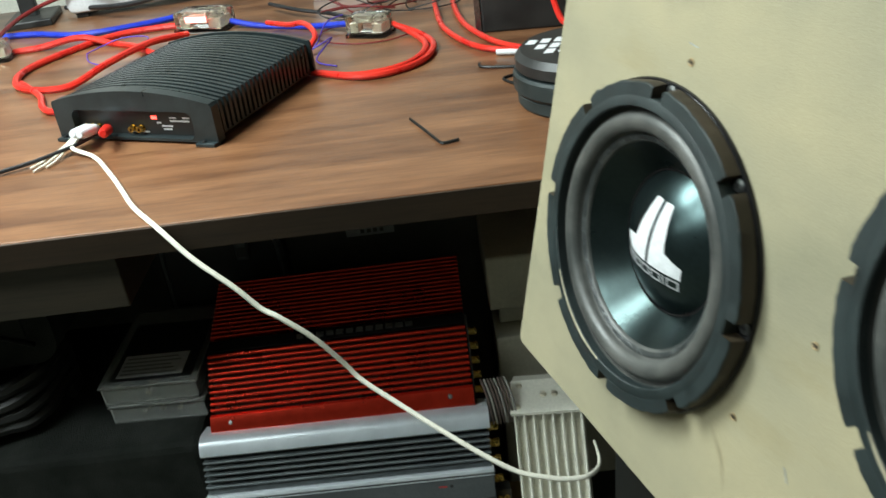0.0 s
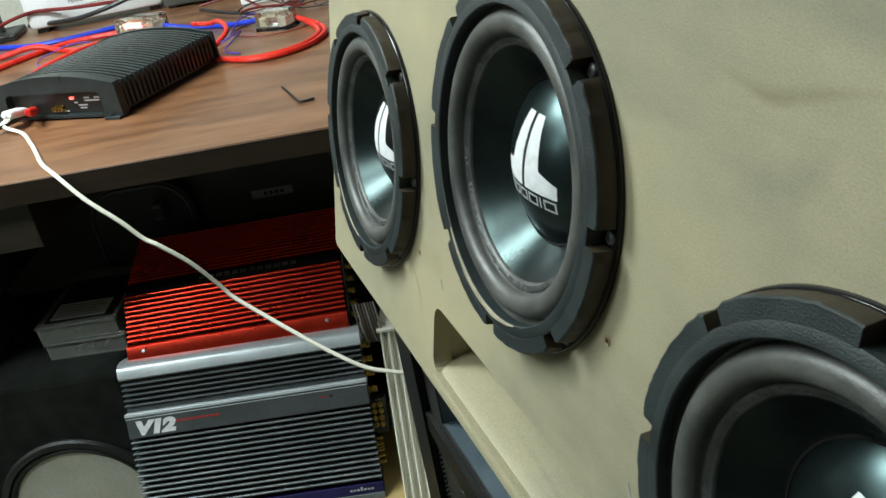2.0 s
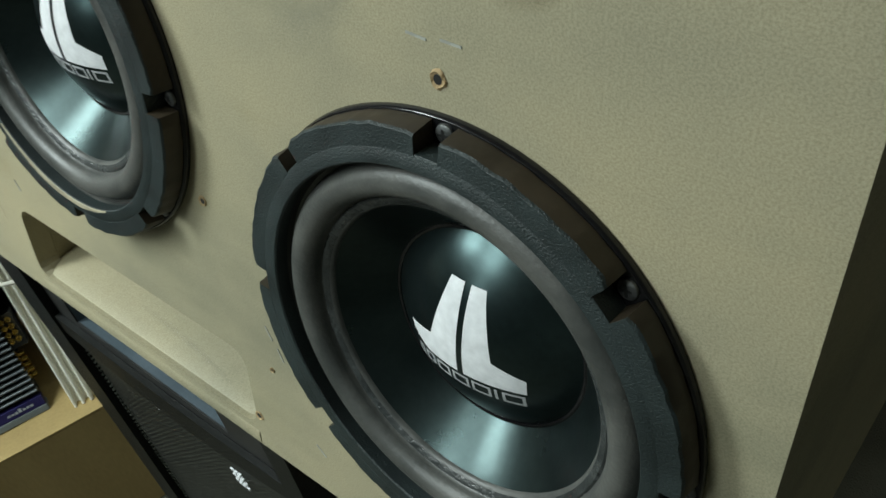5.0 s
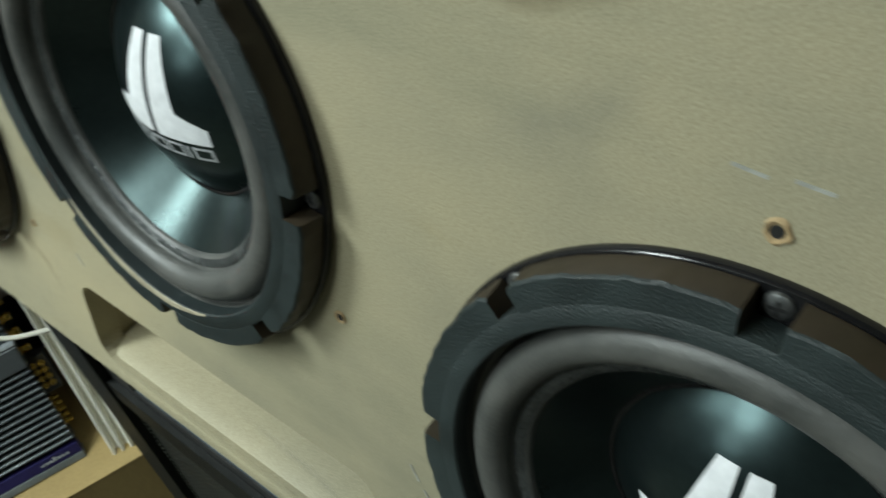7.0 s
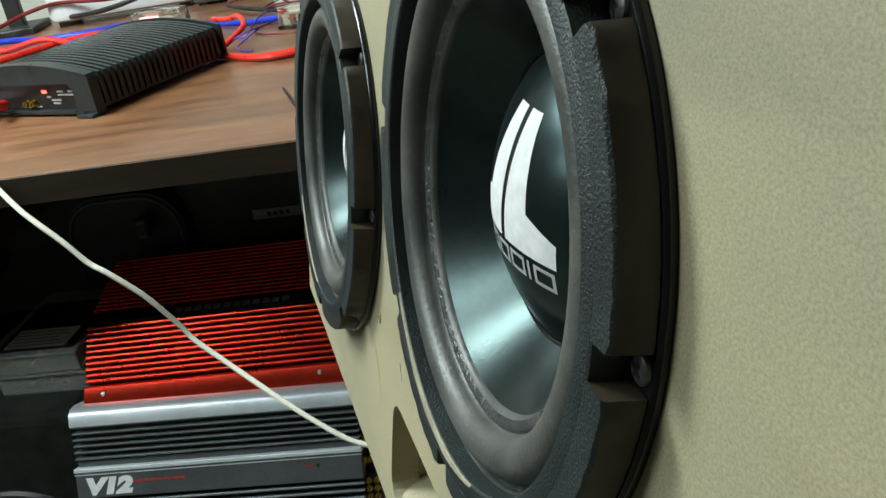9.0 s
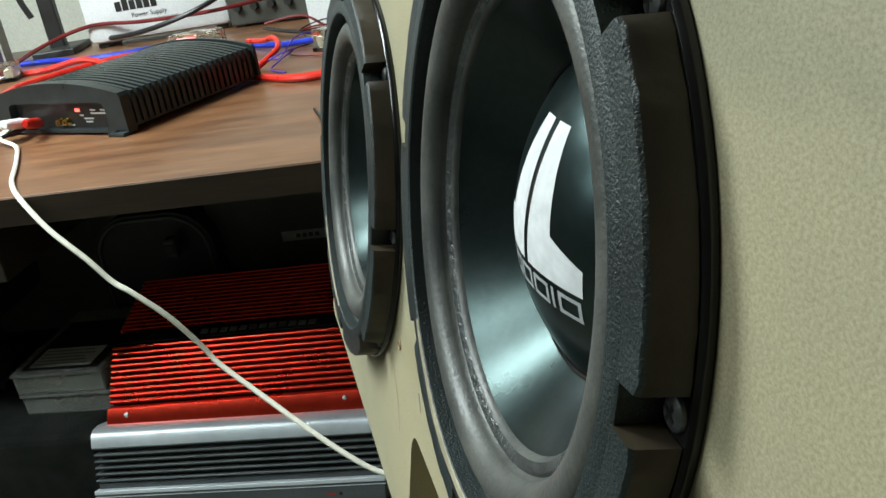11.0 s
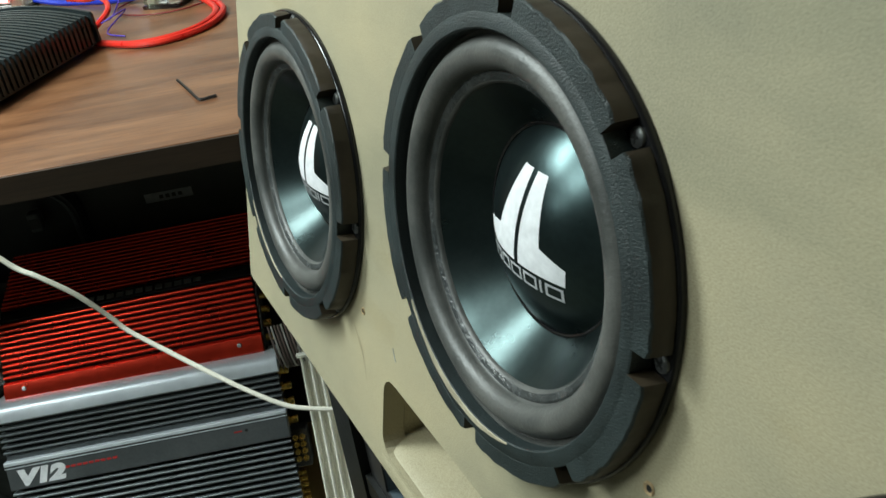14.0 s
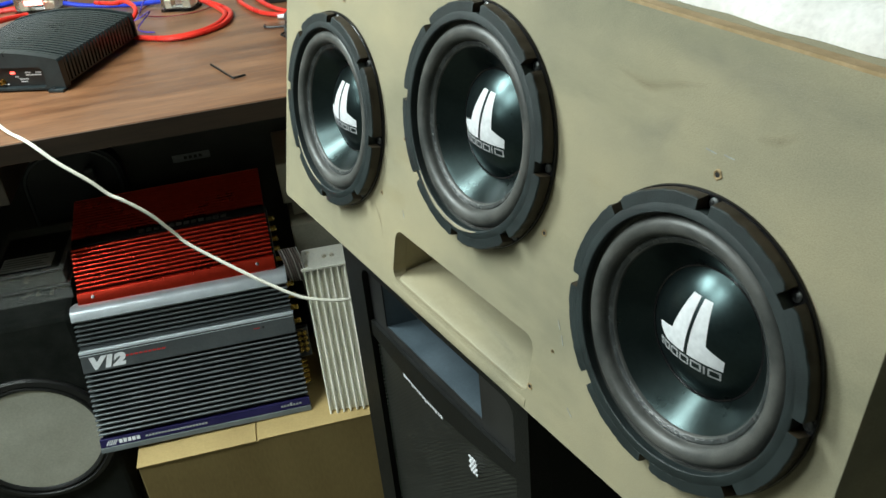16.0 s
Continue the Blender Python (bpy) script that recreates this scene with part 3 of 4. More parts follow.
# ---- stage loudspeaker under the enclosure ----
PA = Matrix.Translation((-0.04, 0.15, 0.012)) @ Matrix(((1, 0, 0, 0), (0, 0.9993, -0.0374, 0), (0, 0.0374, 0.9993, 0), (0, 0, 0, 1)))
PH = 0.79
pa = thing("stage_loudspeaker", PA, "black stage loudspeaker with a horn and a perforated grille", "loudspeaker")
PL, PR = 0.225, -0.245
part("cabinet", sheet([[(PR, 0), (PL, 0), (PL, PH), (PR, PH)], rounded(PR + 0.03, PL - 0.055, 0.05, 0.758, 0.02, 4)], 0.0, 0.03), "cab", pa)
part("side_wall", block(0.0305, 0.42, PR, PR + 0.018, 0, PH, 0.003), "cab", pa)
part("side_wall", block(0.0305, 0.42, PL - 0.018, PL, 0, PH, 0.003), "cab", pa)
part("top_wall", block(0.0305, 0.42, PR + 0.0185, PL - 0.0185, PH - 0.018, PH, 0.003), "cab", pa)
part("bottom_wall", block(0.0305, 0.42, PR + 0.0185, PL - 0.0185, 0, 0.018, 0.003), "cab", pa)
part("back_wall", block(0.40, 0.419, PR + 0.0185, PL - 0.0185, 0.0185, PH - 0.0185), "cab", pa)
HL, HR = 0.128, -0.128
rings = []
bm = bmesh.new()
for k in range(9):
    t = k / 8
    ring = []
    for q in range(33):
        y = HL + (HR - HL) * q / 32
        yy = y * (1 - 0.5 * t)
        lo, hi = 0.663, 0.757
        ring.append((yy, lo + 0.03 * t ** 2, hi - 0.02 * t ** 2, 0.012 + 0.2 * t))
    rings.append(ring)
low = [[bm.verts.new((x, y, lo)) for y, lo, hi, x in r] for r in rings]
top = [[bm.verts.new((x, y, hi)) for y, lo, hi, x in r] for r in rings]
for r in (low, top):
    for a, b in zip(r, r[1:]):
        for q in range(32):
            bm.faces.new((a[q], a[q + 1], b[q + 1], b[q]))
bm.faces.new(low[8] + top[8][::-1])
for s in (0, 32):
    for k in range(8):
        bm.faces.new((low[k][s], low[k + 1][s], top[k + 1][s], top[k][s]))
part("horn", bm, "horn", pa, "slate grey horn flare", smooth=True)
part("horn_frame", sheet([rounded(PR + 0.031, PL - 0.056, 0.64, 0.7575, 0.004, 2), [(HL, 0.663), (HR, 0.663), (HR, 0.7565), (HL, 0.7565)]], 0.010, 0.016), "black_plastic", pa, "black frame round the horn")


def grille_top(u):
    return 0.628 - 0.026 * math.sin(math.pi * u)


# the bowed bar between horn and grille
n = 24
up, dn = [], []
for q in range(n + 1):
    u = q / n
    y = PL - 0.057 + (PR + 0.032 - PL + 0.057) * u
    up.append((y, 0.656 - 0.008 * math.sin(math.pi * u)))
    dn.append((y, grille_top(u)))
part("trim_bar", prism(up + dn[::-1], 0.003, 0.0095, "x"), "cab", pa, "bowed black bar under the horn")
# grille: steel sheet with rows of raised bridges
mesh_bm = bmesh.new()
g0, g1 = PR + 0.034, PL - 0.06
for q in range(n):
    u0, u1 = q / n, (q + 1) / n
    y0, y1 = g1 + (g0 - g1) * u0, g1 + (g0 - g1) * u1
    z0, z1 = grille_top(u0), grille_top(u1)
    mesh_bm.faces.new([mesh_bm.verts.new(c) for c in ((0.012, y0, 0.055), (0.012, y1, 0.055), (0.012, y1, z1), (0.012, y0, z0))])
grille = part("grille", mesh_bm, "black_plastic", pa, "black perforated steel grille")
bars = bmesh.new()
step = 0.0078
k = 0
z = 0.06
while z < 0.63:
    y = g0 + (step / 2 if k % 2 else 0)
    while y < g1:
        u = (g1 - y) / (g1 - g0)
        if z < grille_top(u) - 0.004:
            vs = [bars.verts.new((0.0085, y + a * step * 0.36, z + b * step * 0.3)) for a, b in ((-1, 0), (0, -0.75), (1, 0), (0, 0.75))]
            bars.faces.new(vs)
        y += step
    z += step * 0.5
    k += 1
tagged(part("grille_weave", bars, "grille", grille), kind="stuff")
for k in range(15):
    y = 0.08 - k * 0.0074
    hgt = 0.011 if k in (0, 3, 8) else 0.0065
    u = (g1 - y) / (g1 - g0)
    z = grille_top(u) - 0.009
    part("script_bar", block(0.006, 0.0078, y - 0.0026, y + 0.0026, z - hgt / 2, z + hgt / 2), "white_print", grille)
for r in range(6):
    for c in range(3):
        y, z = -0.093 - c * 0.006 - (r % 2) * 0.003, 0.57 - r * 0.005
        part("badge_bar", block(0.006, 0.0078, y - 0.0022, y + 0.0022, z - 0.0016, z + 0.0016), "white_print", grille)

# ---- things under the desk ----
def in_desk(u, v, z, rx=0, ry=0, rz=0):
    return DESK @ pose(u, v, z, rx, ry, rz)


# cardboard carton carrying the amplifiers
carton = thing("cardboard_box", in_desk(-0.152, 0.046, 0), "plain brown cardboard box with a taped top under amplifiers", "box")
part("body", block(-0.235, 0.235, -0.165, 0.165, 0.0, 0.266, 0.002), "carton", carton)
part("top_flap", block(-0.237, -0.002, -0.168, 0.165, 0.2665, 0.270, 0.001), "carton", carton, "creased cardboard flap")
part("top_flap", block(0.002, 0.237, -0.166, 0.165, 0.2665, 0.2705, 0.001), "carton", carton, "creased cardboard flap")

# silver and grey amplifier, finned, leaning back
TILT_V = 21.5
amp = thing("finned_amplifier", in_desk(-0.2475, -0.064, 0.2735, 0, 0.9, 0) @ pose(0, 0, 0, -TILT_V, 0, 0), "silver and gunmetal finned car amplifier with a navy stripe, leaning back", "amplifier")
W2, HT = 0.211, 0.300
part("chassis", block(-W2 + 0.006, W2 - 0.006, 0.012, 0.06, 0.004, HT - 0.006, 0.003), "black_plastic", amp)
part("top_roll", prism([(0.055, HT - 0.02), (0.055, HT), (0.02, HT), (0.006, HT - 0.004), (0.0, HT - 0.012), (-0.001, HT - 0.028), (0.004, HT - 0.031), (0.012, HT - 0.031)], -W2, W2, "x"), "silver", amp, "bright rolled silver top edge", smooth=True)
for k in range(5):
    z = HT - 0.039 - 0.0092 * k
    part("fin", prism([(0.0012, z - 0.0014), (0.0, z - 0.0004), (0.0, z + 0.0006), (0.0014, z + 0.0016), (0.016, z + 0.0018), (0.016, z - 0.0018)], -W2 + 0.002, W2 - 0.002, "x"), "gunmetal", amp)
zb = HT - 0.111
part("band", block(-W2 + 0.001, W2 - 0.001, -0.003, 0.016, zb - 0.022, zb + 0.016, 0.0015), "band", amp, "flat dark grey band")
part("band_trim", block(-W2, W2, -0.0046, 0.014, zb + 0.0165, zb + 0.0225, 0.001), "silver", amp)
part("band_line", block(-W2, W2, -0.0036, -0.0031, zb + 0.0125, zb + 0.0136), "silver", amp)
part("recess_strip", block(-W2 + 0.003, W2 - 0.003, 0.006, 0.014, zb + 0.0225, zb + 0.031), "band", amp)
for k in range(13):
    z = zb - 0.0295 - 0.0101 * k
    part("fin", prism([(-0.001, z - 0.0016), (-0.0025, z - 0.0005), (-0.0025, z + 0.0008), (-0.001, z + 0.0019), (0.014, z + 0.0021), (0.014, z - 0.0021)], -W2 + 0.002, W2 - 0.002, "x"), "gunmetal", amp)
part("navy_band", block(-W2 + 0.001, W2 - 0.001, -0.0022, 0.016, 0.0115, 0.0285, 0.001), "navy", amp, "navy blue stripe")
part("foot_strip", block(-W2, W2, -0.0032, 0.03, 0.0, 0.0112, 0.0015), "gunmetal", amp)


def lettering(text, size, at, parent, material, width=None, shear=0.0, heavy=0.0):
    c = bpy.data.curves.new("lettering", "FONT")
    c.body, c.size, c.extrude, c.shear, c.offset = text, size, 0.0002, shear, heavy
    tmp = bpy.data.objects.new("lettering", c)
    scene.collection.objects.link(tmp)
    me = bpy.data.meshes.new_from_object(tmp.evaluated_get(bpy.context.evaluated_depsgraph_get()))
    bpy.data.objects.remove(tmp)
    me.materials.clear()
    me.materials.append(M[material])
    ob = new("lettering", me)
    ob.parent = parent
    xs = [v.co.x for v in me.vertices]
    s = (width / (max(xs) - min(xs))) if width else 1.0
    ob.matrix_basis = pose(*at, 90, 0, 0) @ Matrix.Diagonal((s, 1, 1, 1))
    return ob


lettering("V12", 0.031, (-W2 + 0.014, -0.0034, zb - 0.015), amp, "white_print", 0.07, 0.22, 0.0023)
for k in range(9):
    part("print_bar", block(-W2 + 0.086 + k * 0.0088, -W2 + 0.0925 + k * 0.0088, -0.0034, -0.003, zb - 0.002, zb + 0.0015), "red_print", amp)
part("power_print", block(0.128, 0.14, -0.0034, -0.003, zb + 0.001, zb + 0.003), "red_print", amp)
part("power_lamp", lathe([(0.0, 0.0006), (0.0022, 0.0004), (0.0026, 0.0)], 12), "black_plastic", amp, m=pose(0.147, -0.003, zb + 0.002, 90))
for k in range(5):
    part("logo_stripe", prism([(-W2 + 0.012 + k * 0.004, 0.0145), (-W2 + 0.0142 + k * 0.004, 0.0145), (-W2 + 0.0202 + k * 0.004, 0.0245), (-W2 + 0.018 + k * 0.004, 0.0245)], -0.0026, -0.0023, "y"), "white_print", amp)
for k in range(5):
    part("print_bar", block(-W2 + 0.038 + k * 0.0085, -W2 + 0.0445 + k * 0.0085, -0.0026, -0.0023, 0.0155, 0.0235), "white_print", amp)
for k in range(20):
    part("print_bar", block(-W2 + 0.09 + k * 0.0062, -W2 + 0.0945 + k * 0.0062, -0.0026, -0.0023, 0.0175, 0.0212), "grey_print", amp)
for k in range(7):
    part("print_bar", block(W2 - 0.06 + k * 0.0062, W2 - 0.0555 + k * 0.0062, -0.0026, -0.0023, 0.0178, 0.0215 + (0.003 if k == 3 else 0)), "grey_print", amp)
# terminals on its side
for z in (HT - 0.035, HT - 0.06, HT - 0.085, HT - 0.115):
    term = part("terminal", lathe([(0.0, 0.016), (0.0055, 0.016), (0.0062, 0.0145), (0.0062, 0.004), (0.009, 0.003), (0.009, 0.0)], 14), "gold", amp, "brass screw terminal", smooth=True, m=pose(W2 - 0.004, 0.026, z, 0, 90, 0))
for r in range(4):
    for c in range(2):
        part("terminal_screw", lathe([(0.0, 0.012), (0.0038, 0.012), (0.0044, 0.011), (0.0044, 0.0)], 12), "gold", amp, "brass terminal screw", m=pose(W2 + 0.002 + 0.011 * c, 0.012, HT - 0.142 - 0.0115 * r, 60, 30, 0))
for r in range(5):
    part("phono_socket", lathe([(0.002, 0.013), (0.0042, 0.013), (0.0042, 0.003), (0.0055, 0.003), (0.0055, 0.0)], 12), "gold", amp, "gold phono socket", m=pose(W2 - 0.004, 0.02, HT - 0.2 - 0.0105 * r, 0, 90, 0))
part("terminal_block", block(W2 - 0.006, W2 + 0.022, 0.016, 0.05, HT - 0.19, HT - 0.13, 0.001), "black_plastic", amp)

# red amplifier behind it
red = thing("red_amplifier", in_desk(-0.245, 0.066, 0.548) @ pose(0, 0, 0, -41, 0, 0), "red anodised finned car amplifier propped at a slant", "amplifier")
RW = 0.195
part("chassis", block(-RW + 0.004, RW - 0.004, 0.012, 0.052, 0.0, 0.122, 0.003), "black_plastic", red)
part("front_roll", prism([(0.05, -0.004), (0.012, -0.006), (0.003, -0.002), (0.0, 0.006), (0.0, 0.022), (0.004, 0.026), (0.016, 0.026)], -RW, RW, "x"), "red_amp", red, "rolled red edge", smooth=True)
for k in range(10):
    z = 0.0325 + 0.0088 * k
    part("fin", prism([(0.0018, z - 0.0023), (0.0008, z - 0.0009), (0.0008, z + 0.0009), (0.0018, z + 0.0023), (0.014, z + 0.0026), (0.014, z - 0.0026)], -RW + 0.001, RW - 0.001, "x"), "red_amp", red)
hinge = part("upper_chassis", block(-RW + 0.004, RW - 0.004, 0.010, 0.045, 0.0, 0.16, 0.003), "black_plastic", red, m=pose(0, 0.002, 0.119, -35, 0, 0))
part("logo_band", block(-RW + 0.002, RW - 0.002, 0.002, 0.012, 0.001, 0.024, 0.001), "black_gloss", hinge, "black centre band")
for k in range(12):
    part("print_bar", block(-0.06 + k * 0.015, -0.049 + k * 0.015, 0.0012, 0.0018, 0.007, 0.017), "panel", hinge)
for k in range(14):
    z = 0.031 + 0.0088 * k
    part("fin", prism([(0.0013, z - 0.0015), (0.0, z - 0.0005), (0.0, z + 0.0005), (0.0013, z + 0.0015), (0.012, z + 0.0019), (0.012, z - 0.0019)], -RW + 0.001, RW - 0.001, "x"), "red_amp", hinge)
for x in (-RW + 0.03, RW - 0.035):
    part("screw", lathe([(0.0, 0.002), (0.003, 0.0018), (0.0038, 0.0)], 12), "screw", red, m=pose(x, 0.0, 0.012, 90, 0, 0))
part("end_plate", block(RW + 0.0005, RW + 0.003, 0.01, 0.05, 0.0, 0.13), "black_plastic", red)
for k in range(5):
    part("terminal", lathe([(0.0, 0.012), (0.005, 0.012), (0.006, 0.01), (0.006, 0.0)], 12), "gold", red, m=pose(RW + 0.003, 0.03, 0.02 + 0.022 * k, 0, 90, 0))
tagged(part("amplifier_support", block(-0.185, 0.185, 0.075, 0.225, 0.2708, 0.515, 0.003), "carpet", m=in_desk(-0.24, 0.03, 0)), "dark carpeted block propping up the red amplifier", "block")

# ivory amplifier standing on end
ivory = thing("ivory_amplifier", in_desk(0.046, -0.1, 0.2735, 0, -3, -8) @ pose(0, 0, 0, -26, 0, 0), "ivory finned amplifier standing on end on the cardboard box", "amplifier")
IH = 0.328
part("body", block(-0.048, 0.052, 0.012, 0.085, 0.002, IH - 0.032, 0.002), "ivory", ivory)
for k in range(8):
    x = -0.046 + 0.0136 * k
    part("fin", prism([(x - 0.0022, 0.014), (x - 0.0017, 0.001), (x, 0.0), (x + 0.0017, 0.001), (x + 0.0022, 0.014)], 0.0, IH - 0.031, "z"), "ivory", ivory)
cap_m = pose(0, -0.003, IH - 0.03, 34, 0, 0)
part("end_shell", prism([(-0.003, IH - 0.031), (-0.003, IH - 0.0285), (0.052, IH + 0.0085), (0.09, IH + 0.0085), (0.09, IH - 0.031)], -0.051, 0.055, "x"), "ivory", ivory)
plate = part("end_plate", block(-0.052, 0.056, 0.0, 0.066, 0.0005, 0.0035, 0.0008), "ivory", ivory, "pale end plate with screws", m=cap_m)
for x, y in ((-0.042, 0.012), (-0.04, 0.054), (-0.004, 0.034), (0.012, 0.034), (0.046, 0.054)):
    part("screw", lathe([(0.0, 0.004), (0.0038, 0.0036), (0.005, 0.0)], 12), "plated", plate, m=pose(x, y, 0.0035))

# wires looping between the amplifiers
for k in range(8):
    u = -0.032 + 0.005 * k
    tagged(part("looped_wire", tube([(u - 0.006, 0.085, 0.572), (u, 0.055, 0.566), (u + 0.004, 0.042, 0.545), (u + 0.006, 0.046, 0.522), (u + 0.006, 0.065, 0.505)], 0.0016, 6, 6), "label" if k % 3 == 1 else "loop_brown", m=DESK, smooth=True), "thin insulated wire looped between two amplifiers", "wire", "looped wires")

# beige equipment behind
gear = thing("beige_unit", in_desk(0.115, 0.245, 0.2708), "beige metal equipment case under the desk", "equipment")
part("case", block(-0.12, 0.12, -0.06, 0.14, 0.0, 0.30, 0.004), "beige", gear)
part("case", block(-0.11, 0.12, -0.02, 0.14, 0.302, 0.345, 0.004), "beige", gear)
part("upper_case", block(-0.125, 0.12, -0.05, 0.14, 0.347, 0.44, 0.004), "beige", gear)
for k in range(4):
    part("slot", block(-0.121, -0.1195, -0.02, 0.1, 0.06 + 0.05 * k, 0.08 + 0.05 * k), "black_plastic", gear)

# panel with a label tag
cabinet = thing("filing_cabinet", in_desk(0.1, 0.40, 0), "dark grey metal cabinet with a small paper tag", "cabinet")
part("body", block(-0.46, 0.9, 0.0, 0.5, 0.0, 0.86, 0.004), "panel", cabinet)
tag = part("tag", block(-0.335, -0.252, -0.002, 0.0, 0.672, 0.689), "grey_print", cabinet, "small white paper tag")
for k in range(4):
    part("print_bar", block(-0.31 + k * 0.011, -0.303 + k * 0.011, -0.0025, -0.002, 0.677, 0.684), "panel", tag)

# black rounded case behind the organisers
bm = prism(rounded(-0.105, 0.105, 0.0, 0.26, 0.07, 8), 0.0, 0.14, "y")
pcase = thing("padded_case", in_desk(-0.445, 0.36, 0.5), "black rounded padded case in the dark under the desk", "case")
part("shell", bm, "black_plastic", pcase, smooth=True)
rim = [(x, -0.002, z) for x, z in rounded(-0.097, 0.097, 0.008, 0.252, 0.064, 6)]
part("zip", tube(rim + rim[:1], 0.0035, 6, 2), "band", pcase, "grey zip round the edge")
part("handle", tube([(-0.04, 0.07, 0.259), (-0.036, 0.07, 0.275), (0.0, 0.07, 0.282), (0.036, 0.07, 0.275), (0.04, 0.07, 0.259)], 0.005, 8, 5), "black_plastic", pcase)
clip = thing("metal_clip", in_desk(-0.40, 0.335, 0.69), "small grey plug hanging in the dark under the desk", "plug")
part("plug_body", block(-0.010, 0.010, -0.012, 0.012, 0.0, 0.035, 0.004), "band", clip)
part("plug_cap", block(-0.008, 0.008, -0.014, -0.012, 0.008, 0.026, 0.001), "black_plastic", clip)

# carpeted subwoofer box with a pale cone
sub = thing("subwoofer_box", in_desk(-0.76, 0.06, 0), "black carpeted subwoofer box with a pale cone", "speaker box")
part("body", block(-0.32, 0.3, 0.0, 0.38, 0.0, 0.535, 0.012), "carpet", sub)
drv = part("frame_ring", lathe([(0.162, 0.0), (0.164, 0.006), (0.16, 0.012), (0.15, 0.014), (0.146, 0.008), (0.146, 0.0)], 72), "black_plastic", sub, "black ring", smooth=True, m=pose(0.152, 0.0, 0.256, 90, 0, 0) @ Matrix.Diagonal((0.96, 0.96, 1, 1)))
part("surround", lathe([(0.148, 0.006), (0.144, 0.012), (0.141, 0.013), (0.137, 0.011), (0.133, 0.006)], 64), "black_plastic", drv, smooth=True)
part("cone", lathe([(0.134, 0.0075), (0.128, 0.0078), (0.104, 0.006), (0.08, 0.0055), (0.05, 0.007), (0.0, 0.008)], 64), "pale_cone", drv, "pale grey cone", smooth=True)

# two stacked screw organisers
for z, dx in ((0.5355, 0.004), (0.5715, 0.0)):
    box = thing("parts_case", in_desk(-0.532 + dx, 0.234, z, 0, 0, -2) @ Matrix.Diagonal((1.1, 1, 1, 1)), "frosted plastic parts case full of screws", "storage box", "parts cases")
    base = part("tray", block(-0.066, 0.066, -0.105, 0.105, 0.0, 0.0015), "case", box)
    for x0, x1, y0, y1 in ((-0.066, 0.066, -0.105, -0.1032), (-0.066, 0.066, 0.1032, 0.105), (-0.066, -0.0642, -0.103, 0.103), (0.0642, 0.066, -0.103, 0.103)):
        part("tray_wall", block(x0, x1, y0, y1, 0.0016, 0.029), "case", box)
    part("lid", block(-0.069, 0.069, -0.108, 0.108, 0.0295, 0.0345, 0.0015), "case", box, "frosted lid")
    rnd = random.Random(int(z * 1000))
    for k in range(26):
        x, y = rnd.uniform(-0.04, 0.04), rnd.uniform(-0.075, 0.0)
        bm = lathe([(0.0, -0.004), (0.0017, 0.001), (0.0019, 0.03), (0.0045, 0.033), (0.0, 0.0338)], 6)
        part("loose_screw", bm, "pale_screw", box, m=pose(x, y, rnd.uniform(0.006, 0.02), 84 + rnd.uniform(-6, 6), 0, rnd.uniform(0, 360)))
card = part("label_card", block(-0.055, 0.06, -0.095, 0.06, 0.0346, 0.0354), "black_plastic", box, "black printed card")
part("card_panel", block(-0.048, 0.045, -0.088, -0.03, 0.0355, 0.0358), "white", card, "white card panel")
for k in range(5):
    part("print_bar", block(-0.044, 0.036 - 0.006 * (k % 3), -0.082 + k * 0.010, -0.078 + k * 0.010, 0.0359, 0.0361), "grey_print", card)

# coil of black cable on the subwoofer box
coil = []
for k in range(90):
    a = k * 2 * math.pi / 22
    coil.append((0.105 * math.cos(a) * (1 + 0.05 * math.sin(k * 1.7)), 0.105 * math.sin(a) * (1 + 0.05 * math.cos(k * 2.3)), 0.012 + 0.0009 * k + 0.004 * math.sin(k * 0.9)))
tagged(part("cable_coil", tube(coil, 0.011, 8, 3), "black_plastic", m=in_desk(-0.80, 0.21, 0.536), smooth=True), "thick coil of black cable on the subwoofer box", "cable")
part_bag = prism(rounded(-0.13, 0.1, 0.0, 0.11, 0.04, 5), 0.0, 0.2, "y")
bag = thing("canvas_bag", in_desk(-0.76, 0.16, 0.644), "black canvas bag lying on the cable coil", "bag")
part("body", part_bag, "carpet", bag, smooth=True)
part("strap", tube([(-0.1, -0.004, 0.03), (-0.05, -0.006, 0.06), (0.0, -0.006, 0.065), (0.07, -0.004, 0.035)], 0.006, 8, 6, 0.4), "black_plastic", bag)
part("flap", block(-0.09, 0.06, -0.003, 0.001, 0.05, 0.1, 0.001), "carpet", bag)

# ---- black amplifier on the desk ----
AX = DESK @ pose(-0.374, 0.256, TOP, 0, 0, -22.8)
blk = thing("black_amplifier", AX, "black ribbed car amplifier with an arched top and cables plugged in", "amplifier")
AW, AD, AH = 0.285, 0.305, 0.061


def arch(x):
    """Height of the top at x from the right edge, which is 0."""
    u = (x + AW / 2) / (AW / 2)
    return AH + 0.018 * (1 - u * u)


